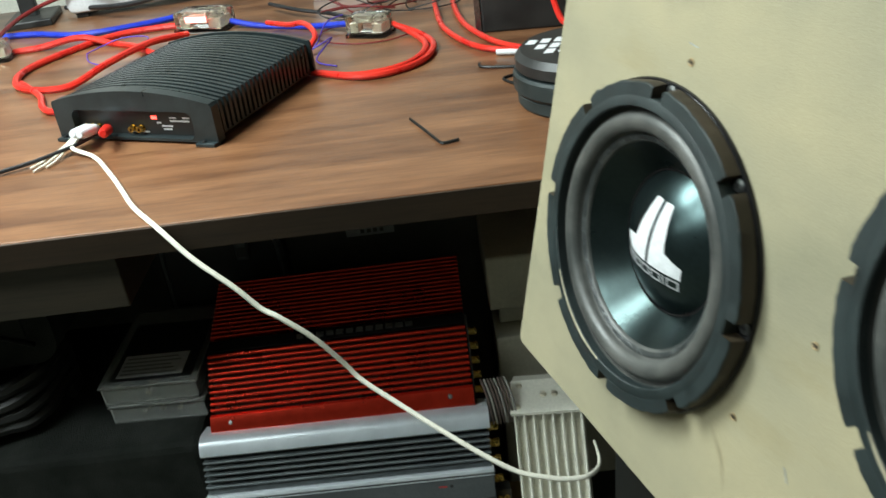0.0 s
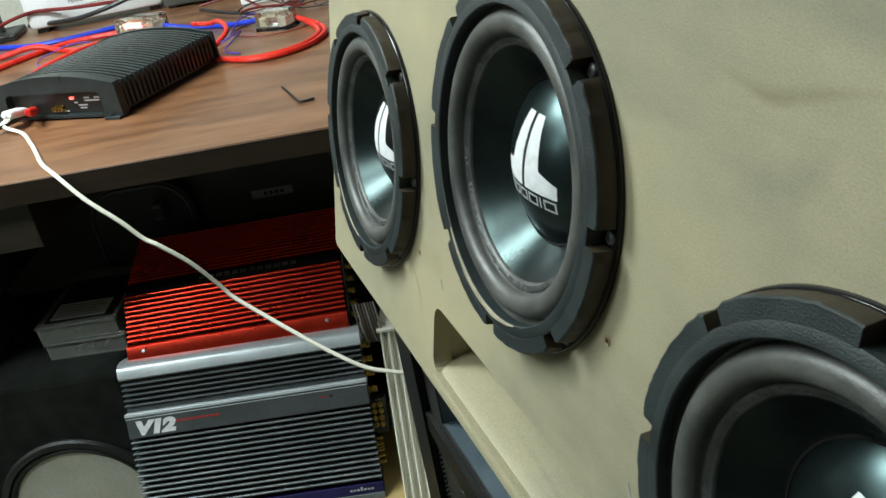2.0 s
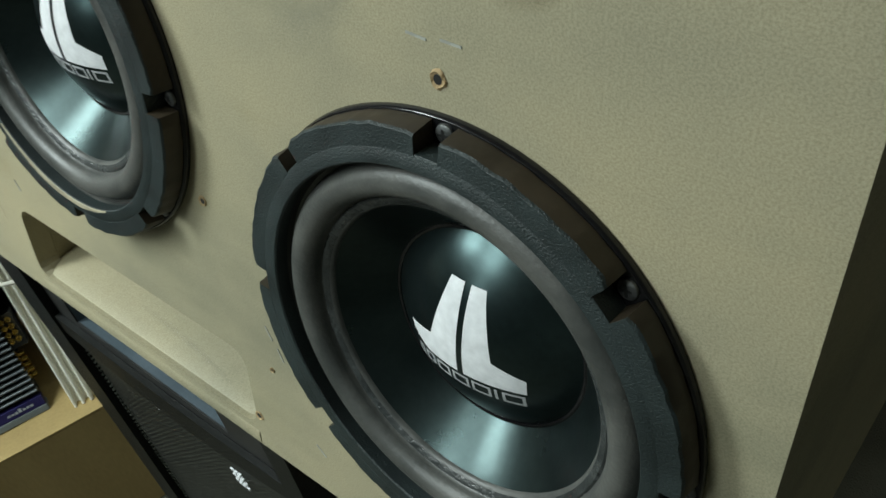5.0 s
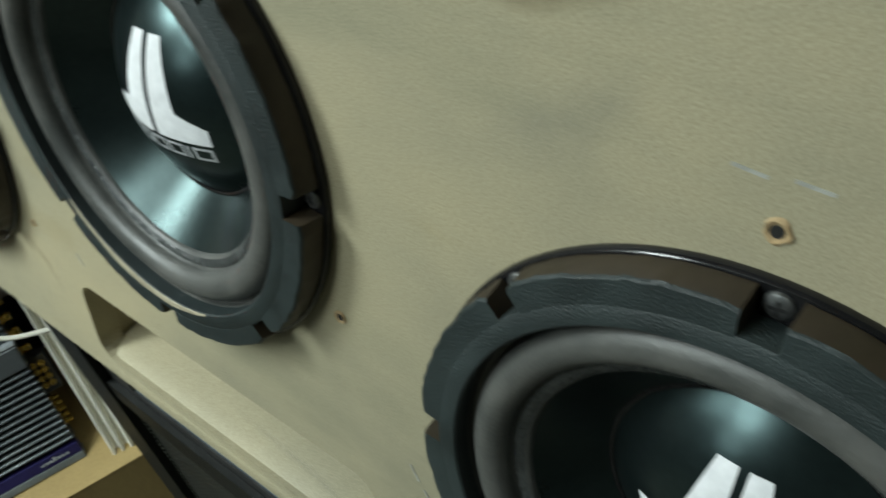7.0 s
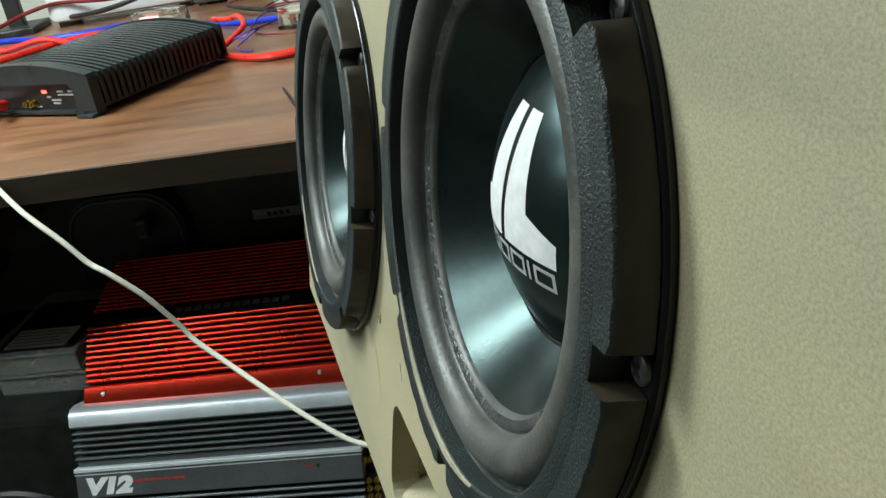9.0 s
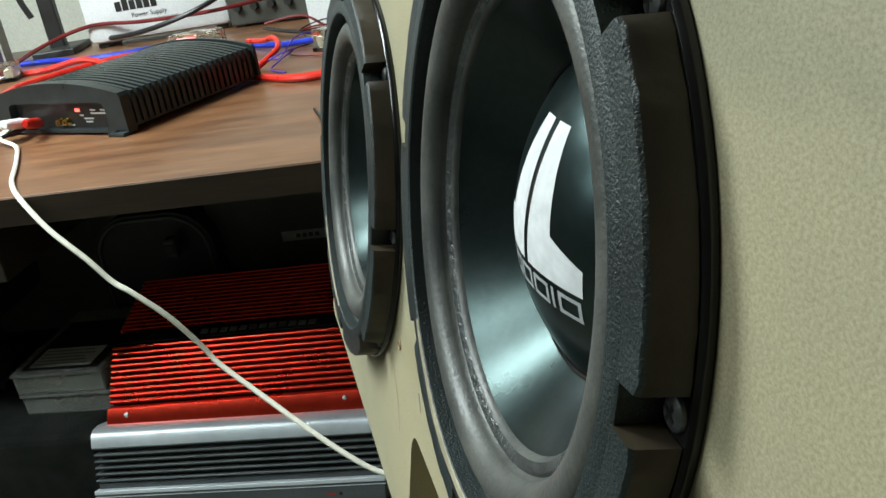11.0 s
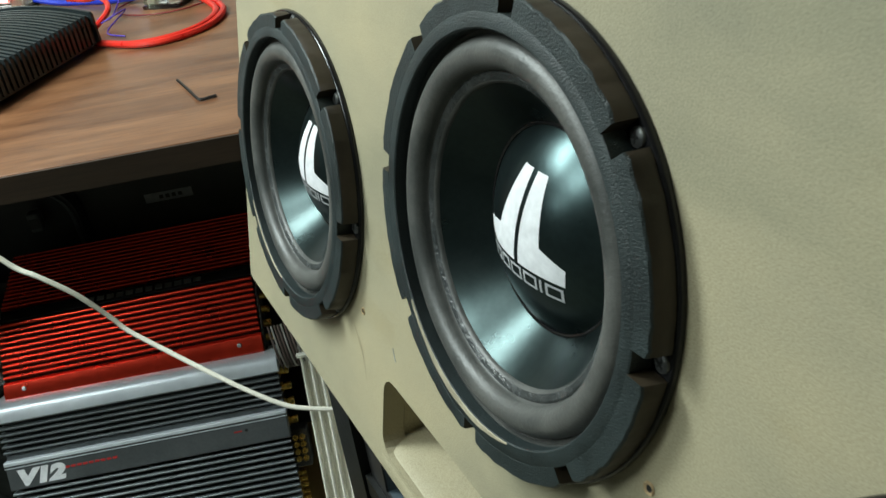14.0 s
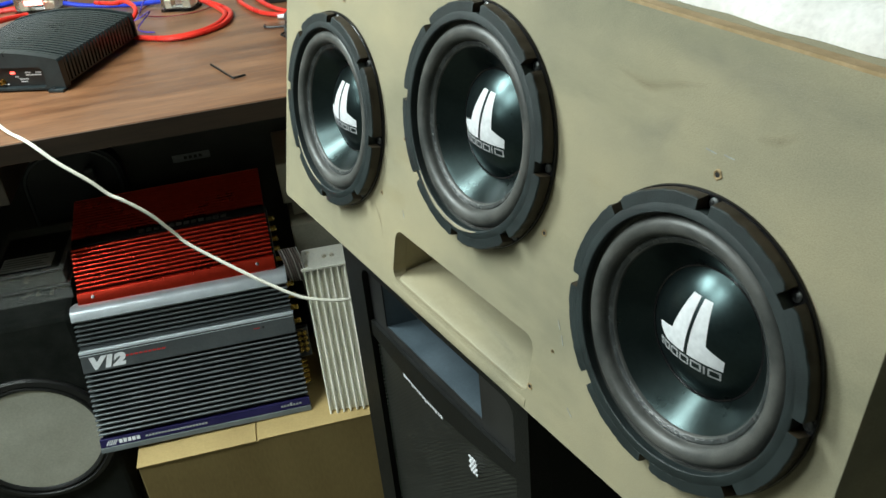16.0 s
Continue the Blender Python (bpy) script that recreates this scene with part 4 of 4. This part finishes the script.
rib_n = 22
pitch = (AD - 0.03) / rib_n
core = []
for k in range(17):
    x = -AW + 0.004 + (AW - 0.008) * k / 16
    core.append((x, arch(x) - 0.006))
part("core", prism([(-AW + 0.004, 0.008)] + core + [(-0.004, 0.008)], 0.014, AD - 0.006, "y"), "black_amp", blk)
for k in range(rib_n):
    y = 0.017 + pitch * (k + 0.5)
    pts = [(-AW, 0.012), (-AW - 0.001, AH - 0.004)]
    pts += [(-AW + AW * q / 16, arch(-AW + AW * q / 16)) for q in range(17)]
    pts += [(0.001, AH - 0.004), (0.0, 0.012)]
    bm = prism(pts, y - pitch * 0.27, y + pitch * 0.27, "y")
    part("rib", bm, "black_amp", blk)
# front end cap with a sunken panel
face = [(-AW - 0.003, 0.004), (-AW - 0.003, AH - 0.003)] + [(-AW + AW * q / 16, arch(-AW + AW * q / 16) + 0.002) for q in range(17)] + [(0.003, AH - 0.003), (0.003, 0.004)]
def end_cap(y0, y1, hole):
    bm = sheet([face, hole], y0, y1)
    for v in bm.verts:
        v.co = Vector((v.co.y, v.co.x, v.co.z))
    return bm
part("end_cap", end_cap(-0.004, 0.014, rounded(-AW + 0.03, -0.035, 0.008, AH - 0.011, 0.012, 5)), "black_amp", blk, "cast end cap with a rounded window")
part("end_cap", end_cap(AD - 0.006, AD, rounded(-AW + 0.03, -0.035, 0.008, AH - 0.011, 0.012, 5)), "black_amp", blk)
conn = part("connector_panel", block(-AW + 0.025, -0.03, 0.0105, 0.0135, 0.005, AH - 0.006), "black_plastic", blk, "black connector panel")
for x, m_ in ((-0.245, "gold"), (-0.232, "gold"), (-0.219, "gold"), (-0.155, "gold"), (-0.14, "gold")):
    part("phono_socket", lathe([(0.0022, 0.009), (0.0048, 0.009), (0.0048, 0.002), (0.006, 0.002), (0.006, 0.0)], 12), m_, conn, m=pose(x, 0.0105, 0.018 if m_ == "gold" else 0.02, 90, 0, 0))
part("indicator", block(-0.118, -0.108, 0.0098, 0.0105, 0.033, 0.038), "led", conn, "glowing red indicator")
for x, z, wd in ((-0.085, 0.034, 0.012), (-0.062, 0.034, 0.012), (-0.085, 0.029, 0.034), (-0.11, 0.026, 0.008), (-0.102, 0.021, 0.02), (-0.1, 0.016, 0.015), (-0.16, 0.011, 0.01), (-0.14, 0.011, 0.012)):
    part("print_bar", block(x, x + wd, 0.0100, 0.0105, z, z + 0.0025), "white_print", conn)
for x in (-AW - 0.004, -0.032):
    part("foot", block(x, x + 0.034, -0.014, 0.006, 0.0, 0.006, 0.0015), "black_amp", blk, "mounting foot")
    part("screw", lathe([(0.0, 0.0025), (0.003, 0.002), (0.0036, 0.0)], 10), "dark_screw", blk, m=pose(x + 0.012, -0.007, 0.006))

# plugs and leads at its front
for x, col in ((-0.232, "white"), (-0.219, "white"), (-0.196, "red_wire")):
    plug = thing("phono_plug", AX @ pose(x, -0.001, 0.019), "red phono plug pushed into the amplifier" if col == "red_wire" else "white phono plug pushed into the amplifier", "plug", "phono plugs")
    part("barrel", lathe([(0.0, 0.064), (0.0045, 0.064), (0.0074, 0.056), (0.0086, 0.012), (0.0064, 0.0)], 14), col, plug, smooth=True, m=pose(0, 0.002, 0, 78, 0, 35 if col == "red_wire" else 20))


def lead(name, points, r, material, label, group="", flat=1.0, n=8, frame_m=DESK):
    return tagged(part(name, tube(points, r, n, 8, flat), material, m=frame_m, smooth=True), label, "cable", group)


P0 = AX @ Vector((-0.225, -0.03, 0.018))
pd = DESK.inverted() @ P0
lead("speaker_cable", [tuple(pd), (pd.x - 0.004, pd.y - 0.03, TOP + 0.012), (-0.556, 0.255, TOP + 0.004), (-0.509, 0.175, TOP + 0.004), (-0.48, 0.12, TOP + 0.004), (-0.446, 0.055, TOP + 0.004), (-0.404, -0.002, TOP - 0.001), (-0.364, -0.028, 0.885), (-0.32, -0.043, 0.848), (-0.293, -0.049, 0.818), (-0.272, -0.052, 0.803), (-0.236, -0.052, 0.767), (-0.205, -0.051, 0.722), (-0.188, -0.056, 0.7), (-0.146, -0.07, 0.667), (-0.09, -0.094, 0.63), (-0.045, -0.112, 0.602), (-0.008, -0.122, 0.58), (0.022, -0.124, 0.568), (0.056, -0.121, 0.556), (0.086, -0.108, 0.546), (0.106, -0.07, 0.53), (0.112, 0.0, 0.505)], 0.0034, "cream_wire", "cream twin speaker cable draped over the desk edge", flat=0.7)
for k, (dx, dy) in enumerate(((-0.03, -0.075), (-0.045, -0.085), (-0.055, -0.07))):
    lead("thin_lead", [(pd.x - 0.004 * k, pd.y + 0.006, TOP + 0.02), (pd.x - 0.012 - 0.004 * k, pd.y - 0.02, TOP + 0.012), (pd.x + dx * 0.7, pd.y + dy * 0.7, TOP + 0.005), (pd.x + dx, pd.y + dy, TOP + 0.003)], 0.0018, "cream_wire", "short white lead at the amplifier", "white leads")
lead("black_lead", [(pd.x + 0.02, pd.y + 0.004, TOP + 0.016), (pd.x - 0.01, pd.y - 0.03, TOP + 0.012), (pd.x - 0.08, pd.y - 0.07, TOP + 0.006), (pd.x - 0.2, pd.y - 0.12, TOP + 0.004), (pd.x - 0.4, pd.y - 0.15, TOP + 0.004)], 0.0032, "black_wire", "black cable running across the desk")

# hex key
key = [(-0.094, 0.258, TOP + 0.0025), (-0.0745, 0.207, TOP + 0.0025), (-0.056, 0.158, TOP + 0.0025), (-0.052, 0.151, TOP + 0.0025), (-0.047, 0.150, TOP + 0.0025), (-0.029, 0.156, TOP + 0.0025)]
tagged(part("hex_key", tube(key, 0.0022, 6, 4), "dark_screw", m=DESK), "small black steel hex key on the desk", "tool")

# ---- cables on the desk ----
Zc = TOP + 0.0065
redA = [(-0.30, 0.575), (-0.267, 0.547), (-0.192, 0.495), (-0.127, 0.5), (-0.079, 0.545), (-0.06, 0.623), (-0.081, 0.708), (-0.118, 0.757)]
lead("red_power_cable", [(*p, Zc) for p in redA[:-1]] + [(-0.118, 0.757, Zc + 0.012)], 0.0058, "red_wire", "thick glossy red power cable in a loop", "red power cables")
lead("red_power_cable", [(p[0] + 0.012, p[1] - 0.013, Zc) for p in redA[:3]] + [(-0.12, 0.486, Zc), (-0.066, 0.536, Zc), (-0.046, 0.62, Zc), (-0.066, 0.70, Zc), (-0.112, 0.742, Zc + 0.012)], 0.0058, "red_wire", "thick glossy red power cable in a loop", "red power cables")
redB = [(-0.575, 0.985), (-0.608, 1.022), (-0.727, 1.007), (-0.806, 0.912), (-0.857, 0.798), (-0.842, 0.703), (-0.791, 0.645), (-0.718, 0.639), (-0.669, 0.721), (-0.616, 0.849), (-0.56, 0.93)]
lead("red_power_cable", [(*p, Zc + (0.012 if 8 <= k <= 9 else 0)) for k, p in enumerate(redB)], 0.007, "red_wire", "thick glossy red power cable in a wide loop", "red power cables")
lead("red_power_cable", [(-1.02, 0.96, Zc), (-0.9, 0.97, Zc), (-0.80, 0.965, Zc + 0.013), (-0.72, 0.93, Zc), (-0.66, 0.88, Zc), (-0.6, 0.80, Zc), (-0.52, 0.72, Zc)], 0.007, "red_wire", "thick glossy red power cable running behind the amplifier", "red power cables")
lead("red_power_cable", [(-0.83, 0.70, Zc), (-0.76, 0.60, Zc), (-0.73, 0.53, Zc), (-0.70, 0.495, Zc), (-0.65, 0.50, Zc)], 0.006, "red_wire", "red power cable curling beside the amplifier", "red power cables")
lead("red_power_cable", [(-0.38, 0.88, Zc + 0.015), (-0.33, 0.82, Zc + 0.02), (-0.29, 0.77, Zc + 0.03), (-0.265, 0.70, Zc + 0.02), (-0.29, 0.64, Zc)], 0.0055, "red_wire", "red power cable arching behind the amplifier", "red power cables")
lead("red_power_cable", [(-0.032, 1.0, Zc), (-0.032, 0.885, Zc), (-0.022, 0.725, Zc), (0.02, 0.591, Zc), (0.073, 0.532, Zc), (0.15, 0.50, Zc)], 0.0055, "red_wire", "red cable lying by the black box", "red power cables")
lead("red_power_cable", [(0.007, 0.98, Zc), (0.007, 0.865, Zc), (0.02, 0.725, Zc), (0.06, 0.597, Zc), (0.11, 0.53, Zc), (0.17, 0.52, Zc)], 0.0055, "red_wire", "red cable lying by the black box", "red power cables")
lead("red_power_cable", [(0.15, 0.72, 1.08), (0.168, 0.62, 1.0), (0.175, 0.53, 0.965), (0.19, 0.46, TOP + 0.062)], 0.0055, "red_wire", "red cable hanging over the black box", "red power cables")
lead("blue_cable", [(-1.05, 1.13, Zc), (-0.956, 1.114, Zc), (-0.827, 1.054, Zc), (-0.685, 1.083, Zc), (-0.60, 1.13, Zc)], 0.007, "blue_wire", "thick blue power cable on the desk", "blue cables")
lead("blue_cable", [(-0.47, 0.96, Zc + 0.01), (-0.408, 0.93, Zc), (-0.302, 0.87, Zc), (-0.205, 0.80, Zc + 0.012)], 0.0062, "blue_wire", "blue power cable into a clear fuse block", "blue cables")
lead("violet_wire", [(-0.763, 0.884, TOP + 0.003), (-0.736, 0.813, TOP + 0.003), (-0.686, 0.774, TOP + 0.003), (-0.647, 0.794, TOP + 0.016), (-0.63, 0.887, TOP + 0.02), (-0.70, 0.926, TOP + 0.016), (-0.763, 0.884, TOP + 0.003)], 0.0012, "violet_wire", "thin violet wire in a loose loop", "violet wires")
lead("violet_wire", [(-0.30, 0.66, TOP + 0.003), (-0.255, 0.66, TOP + 0.02), (-0.235, 0.70, TOP + 0.02), (-0.26, 0.62, TOP + 0.004), (-0.22, 0.57, TOP + 0.003)], 0.0014, "violet_wire", "thin violet wire curling behind the amplifier", "violet wires")
lead("violet_wire", [(-0.30, 0.74, TOP + 0.003), (-0.27, 0.72, TOP + 0.005), (-0.25, 0.78, TOP + 0.03), (-0.22, 0.83, TOP + 0.03)], 0.0014, "violet_wire", "thin violet wire behind the amplifier", "violet wires")
lead("maroon_wire", [(-1.02, 0.98, Zc), (-1.0, 1.16, Zc + 0.03), (-0.9, 1.24, Zc + 0.055), (-0.75, 1.22, Zc + 0.05), (-0.55, 1.18, Zc + 0.055), (-0.42, 1.28, Zc + 0.06)], 0.005, "maroon_wire", "dark red and black twin wire", "maroon wires")
lead("maroon_wire", [(-0.40, 1.08, Zc + 0.02), (-0.30, 1.05, Zc + 0.03), (-0.22, 1.0, Zc), (-0.12, 1.02, Zc), (-0.05, 0.98, Zc)], 0.003, "maroon_wire", "dark red wire at the back of the desk", "maroon wires")
lead("maroon_wire", [(-0.24, 0.86, TOP + 0.003), (-0.27, 0.80, TOP + 0.003), (-0.25, 0.74, TOP + 0.003), (-0.19, 0.70, TOP + 0.003), (-0.13, 0.70, TOP + 0.003), (-0.09, 0.73, TOP + 0.003)], 0.0015, "maroon_wire", "thin dark red wire looping on the desk", "maroon wires")
rnd = random.Random(11)
for k in range(7):
    x0, y0 = rnd.uniform(-0.2, 0.0), rnd.uniform(0.88, 1.02)
    pts = [(x0 + 0.1 * math.cos(a * 1.1 + k) * rnd.uniform(0.5, 1), y0 + 0.05 * math.sin(a * 1.1 + k) * rnd.uniform(0.5, 1), TOP + 0.004 + rnd.uniform(0, 0.03)) for a in range(7)]
    lead("thin_wire", pts, 0.0016, "maroon_wire" if k % 2 else "black_wire", "tangle of thin red and black wire", "thin wires")
lead("black_cable", [(-0.95, 1.33, Zc + 0.01), (-0.75, 1.17, Zc + 0.03), (-0.6, 1.14, Zc + 0.06), (-0.52, 1.2, Zc + 0.09)], 0.006, "black_wire", "black mains cable over the power supply", "black cables")
lead("black_cable", [(-0.40, 1.07, Zc + 0.012), (-0.33, 0.98, Zc + 0.012), (-0.25, 0.92, Zc + 0.008), (-0.2, 0.83, Zc + 0.014)], 0.0045, "black_wire", "black cable into the fuse block", "black cables")


def fuse_block(u, v, turn, label):
    b = thing("fuse_block", in_desk(u, v, TOP, 0, 0, turn), label, "fuse holder", "fuse blocks")
    part("base", block(-0.042, 0.042, -0.028, 0.028, 0.0, 0.008, 0.002), "clear", b)
    part("cover", block(-0.04, 0.04, -0.026, 0.026, 0.0085, 0.042, 0.005), "clear", b, "clear acrylic cover")
    for x in (-0.024, 0.024):
        part("terminal", block(x - 0.009, x + 0.009, -0.016, 0.016, 0.0105, 0.028, 0.001), "plated", b, "plated terminal")
    for y in (-0.01, 0.01):
        part("fuse", block(-0.014, 0.014, y - 0.006, y + 0.006, 0.029, 0.035, 0.001), "plated", b)
    for x in (-0.024, 0.024):
        for y in (-0.009, 0.009):
            part("screw", lathe([(0.0, 0.004), (0.004, 0.0035), (0.0048, 0.0)], 10), "pale_screw", b, m=pose(x, y, 0.0282))
    return b


fuse_block(-0.165, 0.765, -25, "clear acrylic fuse block with red cables plugged in")
big = fuse_block(-0.53, 0.985, -20, "clear acrylic distribution block with glowing red digits behind the amplifier")
big.scale = (1.45, 1.3, 1.05)
fuse_block(-0.98, 0.93, 10, "clear acrylic fuse block at the desk's far side")
disp = part("display", block(-0.018, 0.018, -0.0275, -0.0265, 0.022, 0.034), "led", big, "glowing red display")

# magnet with a printed cover
mag = thing("speaker_magnet", in_desk(0.172, 0.272, TOP) @ Matrix.Diagonal((1.04, 1.04, 1.3, 1)), "round black speaker magnet with white lettering on its top", "magnet")
part("lower_plate", lathe([(0.0, 0.0), (0.098, 0.0), (0.101, 0.003), (0.101, 0.014), (0.098, 0.0165), (0.0, 0.0165)], 64), "gasket", mag, smooth=True)
part("ring", lathe([(0.0, 0.017), (0.103, 0.017), (0.106, 0.02), (0.106, 0.036), (0.103, 0.039), (0.0, 0.039)], 64), "gasket", mag, smooth=True)
part("upper_plate", lathe([(0.0, 0.0395), (0.099, 0.0395), (0.102, 0.042), (0.102, 0.053), (0.094, 0.06), (0.0, 0.06)], 64), "black_plastic", mag, smooth=True)
for r, (y, n_) in enumerate(((0.034, 4), (0.008, 5), (-0.016, 4))):
    for k in range(n_):
        bar = prism([(0.0, -0.0095), (0.0125, -0.0095), (0.0165, 0.0095), (0.004, 0.0095)], 0.0603, 0.0609, "z")
        part("lettering_bar", bar, "white_print", mag, m=pose(-0.082 + k * 0.0195 + 0.009 * r, y, 0, 0, 0, -12))

# two more hex keys by the magnet
for a, b, c in (((0.026, 0.486), (0.03, 0.462), (0.095, 0.44)), ((0.075, 0.402), (0.056, 0.385), (0.09, 0.33))):
    tagged(part("hex_key", tube([(*a, TOP + 0.003), (*b, TOP + 0.003), (*c, TOP + 0.003)], 0.0022, 6, 4), "dark_screw", m=DESK), "black steel hex key lying beside the magnet", "tool")
sleeve_end = thing("cable_end", in_desk(0.078, 0.52, TOP + 0.0055, 0, 90, -18), "white heat-shrink tube end of a cable", "cable end")
part("sleeve", lathe([(0.0, -0.02), (0.005, -0.02), (0.0055, 0.0), (0.005, 0.02), (0.0, 0.02)], 12), "white", sleeve_end, smooth=True)

# black box and the gear along the back of the desk
bb = thing("black_box", in_desk(0.16, 0.76, TOP, 0, 0, -8), "black amplifier box at the back of the desk", "equipment")
part("body", block(-0.1, 0.14, -0.1, 0.16, 0.0, 0.13, 0.004), "black_plastic", bb)
part("side_plate", block(-0.112, -0.1005, -0.1, 0.16, 0.0, 0.125, 0.001), "screw", bb)
psu = thing("power_supply", in_desk(-0.72, 1.27, TOP, 0, 0, 8), "white bench power supply with printed lettering", "power supply")
part("case", block(-0.2, 0.17, 0.0, 0.16, 0.012, 0.2, 0.018), "white", psu, smooth=True)
for x in (-0.17, 0.14):
    part("foot", block(x - 0.015, x + 0.015, 0.02, 0.12, 0.0, 0.0118, 0.002), "black_plastic", psu)
for k in range(6):
    part("logo_bar", block(-0.11 + k * 0.018, -0.095 + k * 0.018, -0.001, 0.0, 0.085, 0.108 + 0.004 * (k % 2)), "black_plastic", psu)
lettering("Power Supply", 0.016, (-0.075, -0.0008, 0.066), psu, "band", 0.09)
for k in range(14):
    part("print_bar", block(-0.11 + k * 0.011, -0.102 + k * 0.011, -0.001, 0.0, 0.055, 0.058), "grey_print", psu)
stand = thing("black_stand", in_desk(-1.02, 1.27, TOP, 0, 0, 10), "black metal equipment stand at the back of the desk", "stand")
part("post", block(-0.02, 0.02, 0.0, 0.03, 0.0, 0.3, 0.005), "black_plastic", stand)
part("foot", block(-0.05, 0.06, -0.06, 0.09, 0.0, 0.018, 0.004), "black_plastic", stand)
part("arm", tube([(-0.02, 0.015, 0.26), (-0.05, 0.0, 0.24), (-0.055, -0.01, 0.16), (-0.04, -0.005, 0.1)], 0.008, 8), "black_plastic", stand)
sheetp = thing("purple_box", in_desk(-1.2, 1.12, TOP, 0, 0, 22), "dark purple printed carton with a light edge", "box")
part("body", block(-0.14, 0.1, 0.0, 0.1, 0.0, 0.34, 0.002), "purple", sheetp)
part("light_edge", block(0.1005, 0.106, -0.002, 0.1, 0.0, 0.34, 0.001), "label", sheetp)
tagged(part("white_carton", block(-0.06, 0.075, 0.0, 0.1, 0.0, 0.12, 0.003), "white", m=in_desk(-0.25, 1.12, TOP, 0, 0, -10)), "small white carton at the back of the desk", "box")
meter = thing("bench_meter", in_desk(-0.45, 1.27, TOP, 0, 0, -4), "dark grey bench instrument at the back of the desk", "instrument")
part("case", block(-0.1, 0.13, 0.0, 0.15, 0.006, 0.11, 0.005), "panel", meter)
for k in range(4):
    part("knob", lathe([(0.0, 0.014), (0.009, 0.014), (0.011, 0.0)], 16), "black_plastic", meter, m=pose(-0.07 + 0.045 * k, 0.0, 0.05, 90, 0, 0))
for x in (-0.08, 0.11):
    part("foot", block(x - 0.012, x + 0.012, 0.01, 0.13, 0.0, 0.0058), "black_plastic", meter)
